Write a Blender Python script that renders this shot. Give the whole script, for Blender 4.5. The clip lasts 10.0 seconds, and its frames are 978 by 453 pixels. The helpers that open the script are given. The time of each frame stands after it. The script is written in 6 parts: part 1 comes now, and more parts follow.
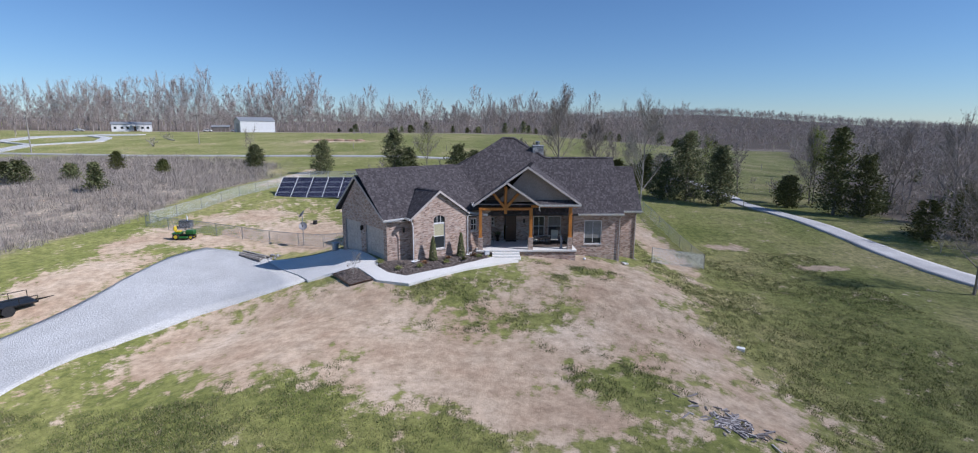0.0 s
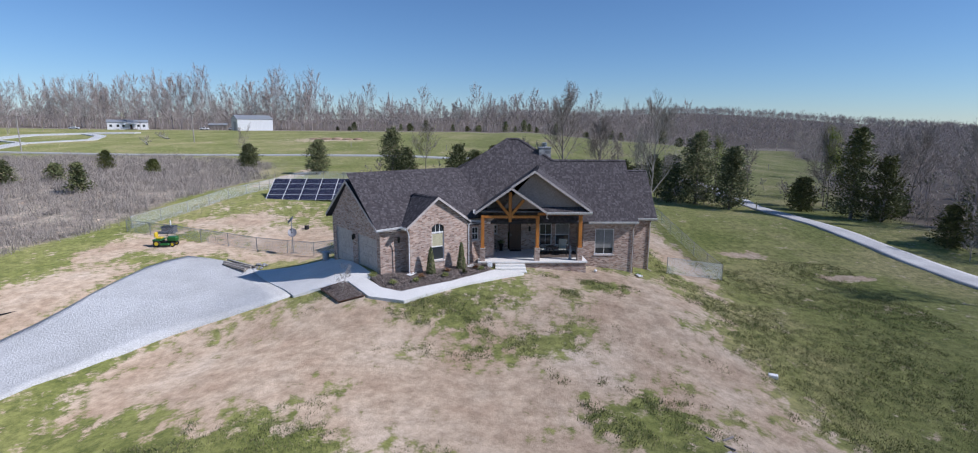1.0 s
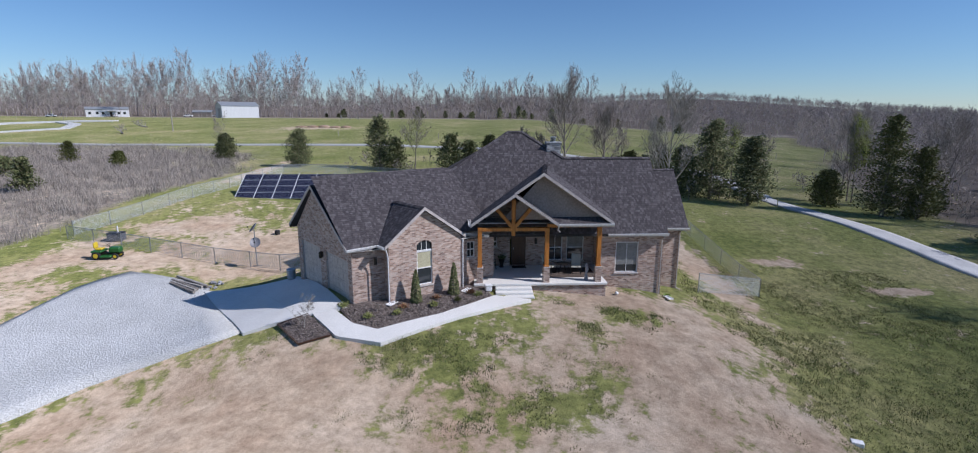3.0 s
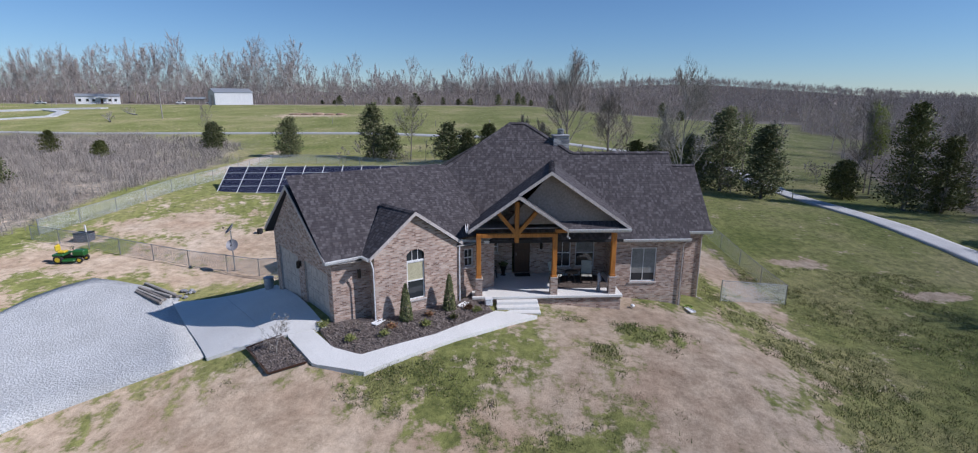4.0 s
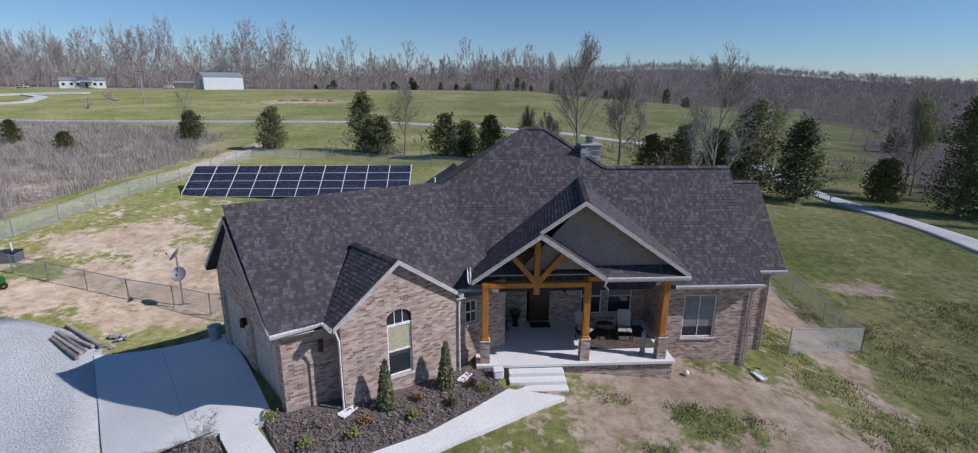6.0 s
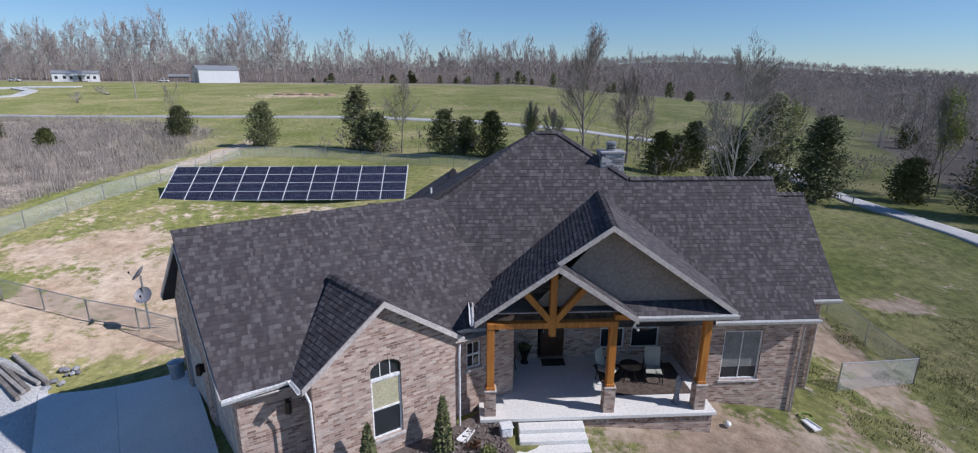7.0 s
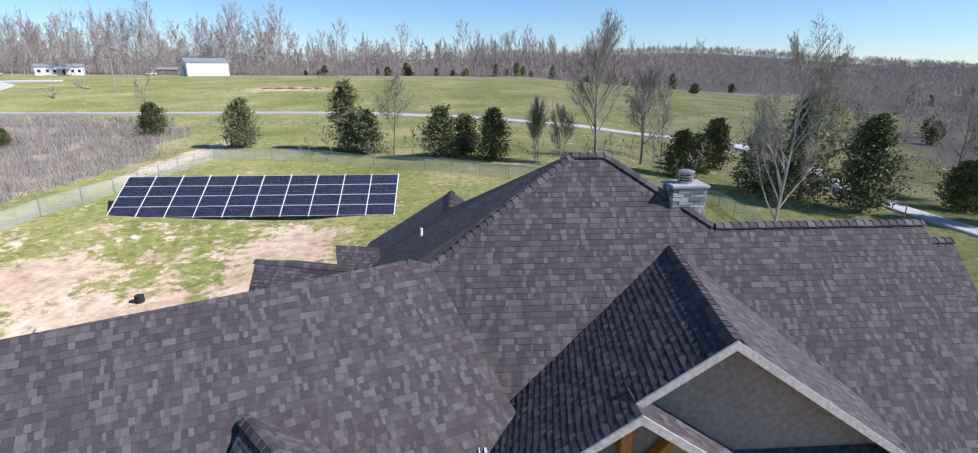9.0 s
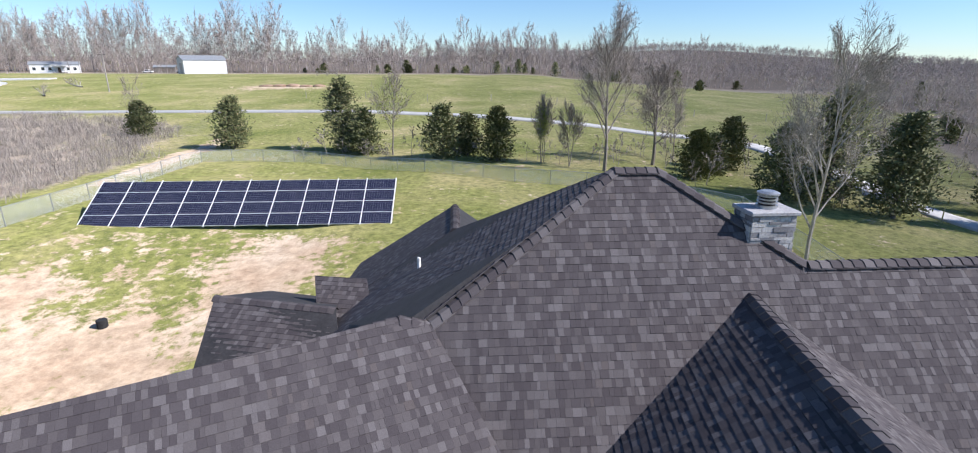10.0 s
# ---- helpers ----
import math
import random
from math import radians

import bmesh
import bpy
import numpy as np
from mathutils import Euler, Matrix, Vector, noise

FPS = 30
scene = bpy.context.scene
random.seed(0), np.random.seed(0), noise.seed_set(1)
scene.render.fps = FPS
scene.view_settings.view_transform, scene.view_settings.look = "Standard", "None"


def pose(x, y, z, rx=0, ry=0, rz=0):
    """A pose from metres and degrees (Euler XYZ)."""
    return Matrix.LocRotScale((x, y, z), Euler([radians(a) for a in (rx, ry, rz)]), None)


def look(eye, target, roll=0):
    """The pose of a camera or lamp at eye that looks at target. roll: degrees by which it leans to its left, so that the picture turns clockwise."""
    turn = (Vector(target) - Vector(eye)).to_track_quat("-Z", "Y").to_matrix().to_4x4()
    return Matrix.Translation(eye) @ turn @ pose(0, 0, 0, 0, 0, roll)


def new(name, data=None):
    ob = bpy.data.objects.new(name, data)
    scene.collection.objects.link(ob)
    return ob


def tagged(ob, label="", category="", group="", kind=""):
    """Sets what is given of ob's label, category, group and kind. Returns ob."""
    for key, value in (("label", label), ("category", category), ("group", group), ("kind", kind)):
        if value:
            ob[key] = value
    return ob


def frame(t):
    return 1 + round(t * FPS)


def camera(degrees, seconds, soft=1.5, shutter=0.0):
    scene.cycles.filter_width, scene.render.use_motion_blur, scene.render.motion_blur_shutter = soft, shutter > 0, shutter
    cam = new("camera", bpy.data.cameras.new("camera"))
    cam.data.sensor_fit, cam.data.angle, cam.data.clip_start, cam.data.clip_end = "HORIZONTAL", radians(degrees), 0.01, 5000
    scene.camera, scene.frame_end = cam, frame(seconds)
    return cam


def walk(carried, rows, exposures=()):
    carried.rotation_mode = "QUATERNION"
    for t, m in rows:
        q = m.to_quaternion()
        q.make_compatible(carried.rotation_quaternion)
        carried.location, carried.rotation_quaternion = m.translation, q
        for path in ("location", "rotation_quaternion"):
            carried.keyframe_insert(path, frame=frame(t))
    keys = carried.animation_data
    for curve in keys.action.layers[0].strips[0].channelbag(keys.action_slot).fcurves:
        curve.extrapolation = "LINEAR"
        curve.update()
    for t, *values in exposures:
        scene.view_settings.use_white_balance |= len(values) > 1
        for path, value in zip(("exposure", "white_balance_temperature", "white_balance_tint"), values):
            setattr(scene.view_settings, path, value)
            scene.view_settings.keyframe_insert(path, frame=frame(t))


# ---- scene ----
cam = camera(86.0, 10.0, soft=1.1)
PATH = [
    (0, (2.167, -2.055, 9.248), (2.011, -0.096, 8.877), 0.3),
    (0.5, (1.967, -0.441, 9.278), (1.81, 1.517, 8.905), 0.4),
    (1, (1.704, 1.067, 9.381), (1.549, 3.025, 9.004), 0.4),
    (1.5, (1.503, 2.646, 9.469), (1.351, 4.605, 9.094), 0.4),
    (2, (1.316, 4.243, 9.556), (1.165, 6.201, 9.178), 0.5),
    (2.5, (1.107, 5.901, 9.616), (0.967, 7.856, 9.216), 0.4),
    (4, (0.617, 11.057, 9.822), (0.493, 12.995, 9.346), 0.2),
    (4.5, (0.458, 12.751, 9.939), (0.334, 14.684, 9.443), 0.2),
    (5, (0.203, 14.476, 10.075), (0.083, 16.405, 9.562), 0.3),
    (5.5, (-0.029, 16.147, 10.224), (-0.147, 18.073, 9.702), 0.4),
    (6, (-0.264, 17.778, 10.369), (-0.378, 19.702, 9.838), 0.4),
    (7.5, (-0.838, 22.656, 10.553), (-0.949, 24.572, 9.988), 0.4),
    (8, (-1.043, 24.241, 10.625), (-1.148, 26.155, 10.054), 0.4),
    (8.5, (-1.244, 25.901, 10.654), (-1.349, 27.813, 10.075), 0.3),
    (9, (-1.501, 27.525, 10.607), (-1.604, 29.435, 10.024), 0.2),
    (9.5, (-1.736, 29.103, 10.532), (-1.839, 31.011, 9.943), 0.1),
    (10, (-2.002, 30.722, 10.437), (-2.108, 32.63, 9.845), 0.1),
]
walk(cam, [(t, look(eye, target, roll)) for t, eye, target, roll in PATH],
     exposures=((0, 0.02, 5600, 18), (4.0, -0.1, 5600, 18), (6.0, -0.16, 5650, 18), (7.5, 0.12, 5650, 18), (9.0, 0.55, 5800, 18), (10.0, 0.68, 5950, 17)))

# sky and sun
SUN_AZ, SUN_EL = radians(-10), radians(40)
world = bpy.data.worlds.new("sky")
scene.world = world
world.use_nodes = True
wt = world.node_tree
sky = wt.nodes.new("ShaderNodeTexSky")
sky.sky_type = "NISHITA"
sky.sun_disc = False
sky.sun_elevation = SUN_EL
sky.sun_rotation = radians(90) - SUN_AZ
sky.altitude = 300
sky.dust_density = 0.0
sky.ozone_density = 5.0
wt.nodes["Background"].inputs["Strength"].default_value = 0.086
tint = wt.nodes.new("ShaderNodeMix")
tint.data_type, tint.blend_type = "RGBA", "MULTIPLY"
tint.inputs[0].default_value = 1.0
tint.inputs[7].default_value = (0.90, 0.99, 1.0, 1)
wt.links.new(sky.outputs[0], tint.inputs[6])
wt.links.new(tint.outputs[2], wt.nodes["Background"].inputs["Color"])
sun = new("sun", bpy.data.lights.new("sun", "SUN"))
sun.data.energy, sun.data.angle, sun.data.color = 4.7, radians(0.55), (1.0, 0.93, 0.82)
sun.matrix_world = look((math.cos(SUN_AZ) * math.cos(SUN_EL) * 60, math.sin(SUN_AZ) * math.cos(SUN_EL) * 60, math.sin(SUN_EL) * 60), (0, 0, 0))

# ---- materials ----
def node_mat(name, rough=0.8, metal=0.0):
    m = bpy.data.materials.new(name)
    m.use_nodes = True
    nt = m.node_tree
    b = nt.nodes["Principled BSDF"]
    b.inputs["Roughness"].default_value = rough
    b.inputs["Metallic"].default_value = metal
    return m, nt, b


def ramp(nt, stops):
    r = nt.nodes.new("ShaderNodeValToRGB")
    e = r.color_ramp.elements
    while len(e) < len(stops):
        e.new(0.5)
    for k, (p, c) in enumerate(stops):
        e[k].position = p
        e[k].color = (*c, 1)
    return r


def noise_tex(nt, scale, detail=4.0, coord="Object", rough=0.55, stretch=None):
    tc = nt.nodes.new("ShaderNodeTexCoord")
    n = nt.nodes.new("ShaderNodeTexNoise")
    n.inputs["Scale"].default_value = scale
    n.inputs["Detail"].default_value = detail
    n.inputs["Roughness"].default_value = rough
    src = tc.outputs[coord]
    if stretch:
        mp = nt.nodes.new("ShaderNodeMapping")
        mp.inputs["Scale"].default_value = stretch
        nt.links.new(src, mp.inputs["Vector"])
        src = mp.outputs["Vector"]
    nt.links.new(src, n.inputs["Vector"])
    return n


def mix_col(nt, fac, a, b, kind="MIX"):
    x = nt.nodes.new("ShaderNodeMix")
    x.data_type = "RGBA"
    x.blend_type = kind
    for s, v in ((x.inputs[0], fac), (x.inputs[6], a), (x.inputs[7], b)):
        if hasattr(v, "is_linked"):
            nt.links.new(v, s)
        elif isinstance(v, (int, float)):
            s.default_value = v
        else:
            s.default_value = (*v, 1)
    return x.outputs[2]


def add_bump(nt, b, height, strength, dist=0.02):
    bp = nt.nodes.new("ShaderNodeBump")
    bp.inputs["Strength"].default_value = strength
    bp.inputs["Distance"].default_value = dist
    nt.links.new(height, bp.inputs["Height"])
    nt.links.new(bp.outputs[0], b.inputs["Normal"])


def mottled(name, dark, light, scale, rough=0.8, metal=0.0, fine=8.0, bump=0.3, dist=0.01, spread=(0.32, 0.68), stretch=None):
    """Two scales of noise between two colours, with fine relief."""
    m, nt, b = node_mat(name, rough, metal)
    n1 = noise_tex(nt, scale, 5, stretch=stretch)
    n2 = noise_tex(nt, scale * fine, 3, stretch=stretch)
    r = ramp(nt, [(spread[0], dark), (spread[1], light)])
    nt.links.new(n1.outputs[0], r.inputs[0])
    r2 = ramp(nt, [(0.3, (0.78, 0.78, 0.78)), (0.7, (1.18, 1.18, 1.18))])
    nt.links.new(n2.outputs[0], r2.inputs[0])
    nt.links.new(mix_col(nt, 1.0, r.outputs[0], r2.outputs[0], "MULTIPLY"), b.inputs["Base Color"])
    if bump:
        add_bump(nt, b, n2.outputs[0], bump, dist)
    return m


def island_mat(name, stops, rough=0.85, grain=0.0, per_object=False, gscale=60.0, trans=0.0):
    """Each loose piece takes its own tone."""
    m, nt, b = node_mat(name, rough)
    if per_object:
        src = nt.nodes.new("ShaderNodeObjectInfo").outputs["Random"]
    else:
        src = nt.nodes.new("ShaderNodeNewGeometry").outputs["Random Per Island"]
    r = ramp(nt, stops)
    nt.links.new(src, r.inputs[0])
    col = r.outputs[0]
    if grain:
        n = noise_tex(nt, gscale, 3)
        r2 = ramp(nt, [(0.3, (1 - grain,) * 3), (0.7, (1 + grain,) * 3)])
        nt.links.new(n.outputs[0], r2.inputs[0])
        col = mix_col(nt, 1.0, col, r2.outputs[0], "MULTIPLY")
        add_bump(nt, b, n.outputs[0], 0.4, 0.004)
    nt.links.new(col, b.inputs["Base Color"])
    if trans:
        b.inputs["Transmission Weight"].default_value = 0.0
        b.inputs["Subsurface Weight"].default_value = 0.0
    return m


def brick_mat():
    m, nt, b = node_mat("brick", 0.88)
    uv = nt.nodes.new("ShaderNodeUVMap")
    uv.uv_map = "UVMap"
    br = nt.nodes.new("ShaderNodeTexBrick")
    br.inputs["Scale"].default_value = 1.0
    br.inputs["Brick Width"].default_value = 0.205
    br.inputs["Row Height"].default_value = 0.072
    br.inputs["Mortar Size"].default_value = 0.007
    br.inputs["Mortar Smooth"].default_value = 0.1
    br.inputs["Bias"].default_value = 0.0
    br.inputs["Color1"].default_value = (0, 0, 0, 1)
    br.inputs["Color2"].default_value = (1, 1, 1, 1)
    br.inputs["Mortar"].default_value = (0.5, 0.5, 0.5, 1)
    nt.links.new(uv.outputs[0], br.inputs["Vector"])
    r = ramp(nt, [(0.0, (0.19, 0.115, 0.085)), (0.22, (0.36, 0.24, 0.185)), (0.5, (0.47, 0.34, 0.27)), (0.78, (0.58, 0.47, 0.39)), (1.0, (0.28, 0.20, 0.165))])
    nt.links.new(br.outputs["Color"], r.inputs[0])
    n = noise_tex(nt, 0.9, 4, "UV")
    r2 = ramp(nt, [(0.3, (0.80, 0.79, 0.80)), (0.7, (1.15, 1.14, 1.12))])
    nt.links.new(n.outputs[0], r2.inputs[0])
    c = mix_col(nt, 1.0, r.outputs[0], r2.outputs[0], "MULTIPLY")
    nf = noise_tex(nt, 45, 3, "UV")
    r3 = ramp(nt, [(0.3, (0.82, 0.82, 0.82)), (0.7, (1.15, 1.15, 1.15))])
    nt.links.new(nf.outputs[0], r3.inputs[0])
    c = mix_col(nt, 1.0, c, r3.outputs[0], "MULTIPLY")
    c = mix_col(nt, br.outputs["Fac"], c, (0.42, 0.38, 0.34))
    nt.links.new(c, b.inputs["Base Color"])
    inv = nt.nodes.new("ShaderNodeMath")
    inv.operation = "SUBTRACT"
    inv.inputs[0].default_value = 1.0
    nt.links.new(br.outputs["Fac"], inv.inputs[1])
    add_bump(nt, b, inv.outputs[0], 0.6, 0.01)
    return m


def glass_mat():
    m, nt, b = node_mat("window_glass", 0.05)
    b.inputs["Base Color"].default_value = (0.03, 0.035, 0.04, 1)
    b.inputs["Specular IOR Level"].default_value = 0.7
    n = noise_tex(nt, 1.3, 2)
    add_bump(nt, b, n.outputs[0], 0.04, 0.02)
    return m


SHINGLE = island_mat("asphalt_shingle", [(0.0, (0.052, 0.045, 0.049)), (0.45, (0.068, 0.060, 0.064)), (0.65, (0.081, 0.072, 0.074)), (0.85, (0.106, 0.097, 0.100)), (0.94, (0.124, 0.114, 0.117)), (1.0, (0.082, 0.070, 0.069))], 0.92, 0.22, gscale=90)
SHINGLE_ONE = island_mat("asphalt_shingle_single", [(0.0, (0.052, 0.045, 0.049)), (0.45, (0.068, 0.060, 0.064)), (0.65, (0.081, 0.072, 0.074)), (0.85, (0.106, 0.097, 0.100)), (0.94, (0.124, 0.114, 0.117)), (1.0, (0.082, 0.070, 0.069))], 0.92, 0.22, per_object=True, gscale=90)
for granular in (SHINGLE, SHINGLE_ONE):
    granular.node_tree.nodes["Principled BSDF"].inputs["Specular IOR Level"].default_value = 0.35
DECK = mottled("roof_underlay", (0.022, 0.022, 0.025), (0.040, 0.039, 0.042), 2.0, 0.95)
BRICK = brick_mat()
TRIM = mottled("cream_trim_paint", (0.44, 0.40, 0.37), (0.53, 0.49, 0.46), 1.5, 0.55, bump=0.05)
WHITE = mottled("white_vinyl", (0.70, 0.70, 0.69), (0.80, 0.80, 0.79), 2.0, 0.45, bump=0.03)
SIDING = mottled("taupe_siding", (0.28, 0.225, 0.19), (0.33, 0.27, 0.23), 1.2, 0.7, bump=0.1)
CEDAR = mottled("stained_cedar", (0.36, 0.125, 0.018), (0.56, 0.23, 0.04), 2.2, 0.5, stretch=(6, 6, 0.6), bump=0.15)
CONCRETE = mottled("concrete", (0.68, 0.665, 0.62), (0.75, 0.735, 0.69), 0.5, 0.9, fine=60, bump=0.08, dist=0.002)
GLASS = glass_mat()
BLIND = mottled("pale_blind", (0.40, 0.37, 0.24), (0.50, 0.47, 0.31), 3.0, 0.7, bump=0.05)
GARAGE_DOOR = mottled("garage_door_paint", (0.42, 0.38, 0.34), (0.50, 0.46, 0.42), 1.0, 0.55, bump=0.04)
DARK_METAL = mottled("dark_bronze_metal", (0.022, 0.020, 0.018), (0.045, 0.040, 0.036), 5.0, 0.45, 0.6)
DOOR_WOOD = mottled("dark_door_wood", (0.045, 0.020, 0.010), (0.085, 0.040, 0.020), 2.5, 0.4, stretch=(8, 8, 0.8))
GALV = mottled("galvanised_steel", (0.36, 0.37, 0.38), (0.52, 0.53, 0.54), 6.0, 0.42, 0.75)
BLIND_GREY = mottled("grey_curtain", (0.20, 0.20, 0.19), (0.30, 0.30, 0.28), 3.0, 0.7, bump=0.05)
WIRE = mottled("zinc_wire", (0.50, 0.53, 0.53), (0.62, 0.65, 0.65), 3, 0.5, bump=0.0)
STONE = island_mat("ledge_stone", [(0.0, (0.15, 0.15, 0.16)), (0.4, (0.27, 0.27, 0.28)), (0.75, (0.40, 0.40, 0.40)), (1.0, (0.52, 0.51, 0.49))], 0.9, 0.25, gscale=25)
STONE_ONE = island_mat("ledge_stone_single", [(0.0, (0.15, 0.15, 0.16)), (0.4, (0.27, 0.27, 0.28)), (0.75, (0.40, 0.40, 0.40)), (1.0, (0.52, 0.51, 0.49))], 0.9, 0.25, per_object=True, gscale=25)
MULCH = mottled("bark_mulch", (0.125, 0.10, 0.088), (0.21, 0.17, 0.15), 9.0, 0.95, fine=7, bump=0.9, dist=0.05)
GRAVEL = mottled("limestone_gravel", (0.54, 0.54, 0.515), (0.66, 0.66, 0.635), 0.35, 0.95, fine=34, bump=1.0, dist=0.09)
CHIPSEAL = mottled("chip_seal_road", (0.36, 0.36, 0.36), (0.47, 0.47, 0.46), 0.5, 0.95, fine=40, bump=0.4, dist=0.02)
BARK = mottled("grey_bark", (0.14, 0.12, 0.10), (0.27, 0.24, 0.21), 3.0, 0.95, stretch=(1, 1, 0.3), bump=0.6, dist=0.03)
BARK_PALE = mottled("pale_bark", (0.26, 0.24, 0.21), (0.42, 0.39, 0.35), 3.0, 0.95, stretch=(1, 1, 0.3), bump=0.6, dist=0.03)
TWIG = island_mat("bare_twigs", [(0.0, (0.20, 0.165, 0.14)), (0.5, (0.28, 0.24, 0.21)), (1.0, (0.36, 0.32, 0.285))], 0.95)
NEEDLE = island_mat("cedar_needles", [(0.0, (0.055, 0.070, 0.028)), (0.5, (0.110, 0.126, 0.044)), (0.85, (0.165, 0.170, 0.068)), (1.0, (0.23, 0.20, 0.105))], 0.85)
SPRING = island_mat("spring_leaves", [(0.0, (0.13, 0.16, 0.025)), (0.6, (0.22, 0.26, 0.04)), (1.0, (0.30, 0.33, 0.07))], 0.8)
# paler than the near twigs: distance haze is put into this colour
WOOD_FAR = island_mat("far_woods", [(0.0, (0.25, 0.21, 0.19)), (0.5, (0.36, 0.31, 0.285)), (0.93, (0.46, 0.41, 0.375)), (1.0, (0.31, 0.32, 0.13))], 0.95)
SCRUB = island_mat("dry_brush", [(0.0, (0.19, 0.165, 0.145)), (0.5, (0.29, 0.255, 0.225)), (1.0, (0.41, 0.37, 0.31))], 0.95)
GRASS = island_mat("grass_tufts", [(0.0, (0.068, 0.094, 0.022)), (0.5, (0.120, 0.142, 0.040)), (0.80, (0.18, 0.178, 0.07)), (1.0, (0.31, 0.26, 0.15))], 0.85)


def land_mat():
    """Turf, bare soil and dry brush, each laid by its own map on the land, broken up by two scales of noise."""
    m, nt, b = node_mat("land", 0.95)
    b.inputs["Diffuse Roughness"].default_value = 1.0
    b.inputs["Specular IOR Level"].default_value = 0.2
    at = nt.nodes.new("ShaderNodeVertexColor")
    at.layer_name = "cover"
    sep = nt.nodes.new("ShaderNodeSeparateColor")
    nt.links.new(at.outputs["Color"], sep.inputs[0])

    def broken(src, big, fine, amount):
        n1 = noise_tex(nt, big, 8, rough=0.7)
        n2 = noise_tex(nt, fine, 5, rough=0.7)
        a = nt.nodes.new("ShaderNodeMath")
        a.operation = "ADD"
        nt.links.new(n1.outputs[0], a.inputs[0])
        nt.links.new(n2.outputs[0], a.inputs[1])
        s = nt.nodes.new("ShaderNodeMath")
        s.operation = "MULTIPLY_ADD"
        s.inputs[1].default_value = amount
        s.inputs[2].default_value = -amount
        nt.links.new(a.outputs[0], s.inputs[0])
        t = nt.nodes.new("ShaderNodeMath")
        t.operation = "ADD"
        nt.links.new(src, t.inputs[0])
        nt.links.new(s.outputs[0], t.inputs[1])
        r = ramp(nt, [(0.38, (0, 0, 0)), (0.62, (1, 1, 1))])
        nt.links.new(t.outputs[0], r.inputs[0])
        return r.outputs[0], n2

    nb = noise_tex(nt, 0.09, 6, rough=0.6)
    turf = ramp(nt, [(0.32, (0.132, 0.152, 0.046)), (0.50, (0.190, 0.196, 0.076)), (0.66, (0.270, 0.245, 0.130))])
    nt.links.new(nb.outputs[0], turf.inputs[0])
    nf = noise_tex(nt, 1.7, 8, rough=0.8)
    tf = ramp(nt, [(0.36, (0.52, 0.56, 0.52)), (0.64, (1.50, 1.45, 1.45))])
    nt.links.new(nf.outputs[0], tf.inputs[0])
    pasture = mix_col(nt, 1.0, turf.outputs[0], (1.04, 1.04, 0.95), "MULTIPLY")
    lush = mix_col(nt, sep.outputs[2], pasture, (1.06, 1.06, 0.98), "MULTIPLY")
    turf_c = mix_col(nt, 1.0, lush, tf.outputs[0], "MULTIPLY")
    nd = noise_tex(nt, 0.22, 6, rough=0.65)
    soil = ramp(nt, [(0.30, (0.40, 0.29, 0.20)), (0.50, (0.48, 0.38, 0.275)), (0.70, (0.55, 0.46, 0.355))])
    nt.links.new(nd.outputs[0], soil.inputs[0])
    sf = noise_tex(nt, 1.5, 9, rough=0.8)
    sr = ramp(nt, [(0.34, (0.60, 0.57, 0.54)), (0.64, (1.22, 1.22, 1.22))])
    nt.links.new(sf.outputs[0], sr.inputs[0])
    soil_c = mix_col(nt, 1.0, soil.outputs[0], sr.outputs[0], "MULTIPLY")
    brush = ramp(nt, [(0.3, (0.18, 0.15, 0.12)), (0.5, (0.26, 0.225, 0.185)), (0.7, (0.36, 0.315, 0.245))])
    nt.links.new(nd.outputs[0], brush.inputs[0])
    brush_c = mix_col(nt, 1.0, brush.outputs[0], tf.outputs[0], "MULTIPLY")
    bare, n2 = broken(sep.outputs[0], 0.38, 1.5, 1.9)
    dry, _ = broken(sep.outputs[1], 0.25, 1.1, 0.45)
    c = mix_col(nt, dry, turf_c, brush_c)
    c = mix_col(nt, at.outputs["Alpha"], (0.105, 0.085, 0.068), c)
    c = mix_col(nt, bare, c, soil_c)
    nt.links.new(c, b.inputs["Base Color"])
    add_bump(nt, b, nf.outputs[0], 0.7, 0.10)
    return m


LAND = land_mat()

# ---- tools ----
def finish(bm, smooth_faces=False):
    bmesh.ops.recalc_face_normals(bm, faces=bm.faces)
    if smooth_faces:
        for f in bm.faces:
            f.smooth = True


def part(name, bm, material, parent=None, label="", smooth_faces=False, fix=True):
    """One mesh object from a bmesh, under a thing or a part."""
    if fix:
        finish(bm, smooth_faces)
    me = bpy.data.meshes.new(name)
    bm.to_mesh(me)
    bm.free()
    for mm in material if isinstance(material, (list, tuple)) else [material]:
        me.materials.append(mm)
    ob = new(name, me)
    if parent is not None:
        ob.parent = parent
    if label:
        ob["label"] = label
    return ob


def thing(name, m, label, category, group="", kind=""):
    ob = new(name)
    ob.empty_display_size = 0.2
    ob.matrix_world = m
    return tagged(ob, label, category, group, kind)


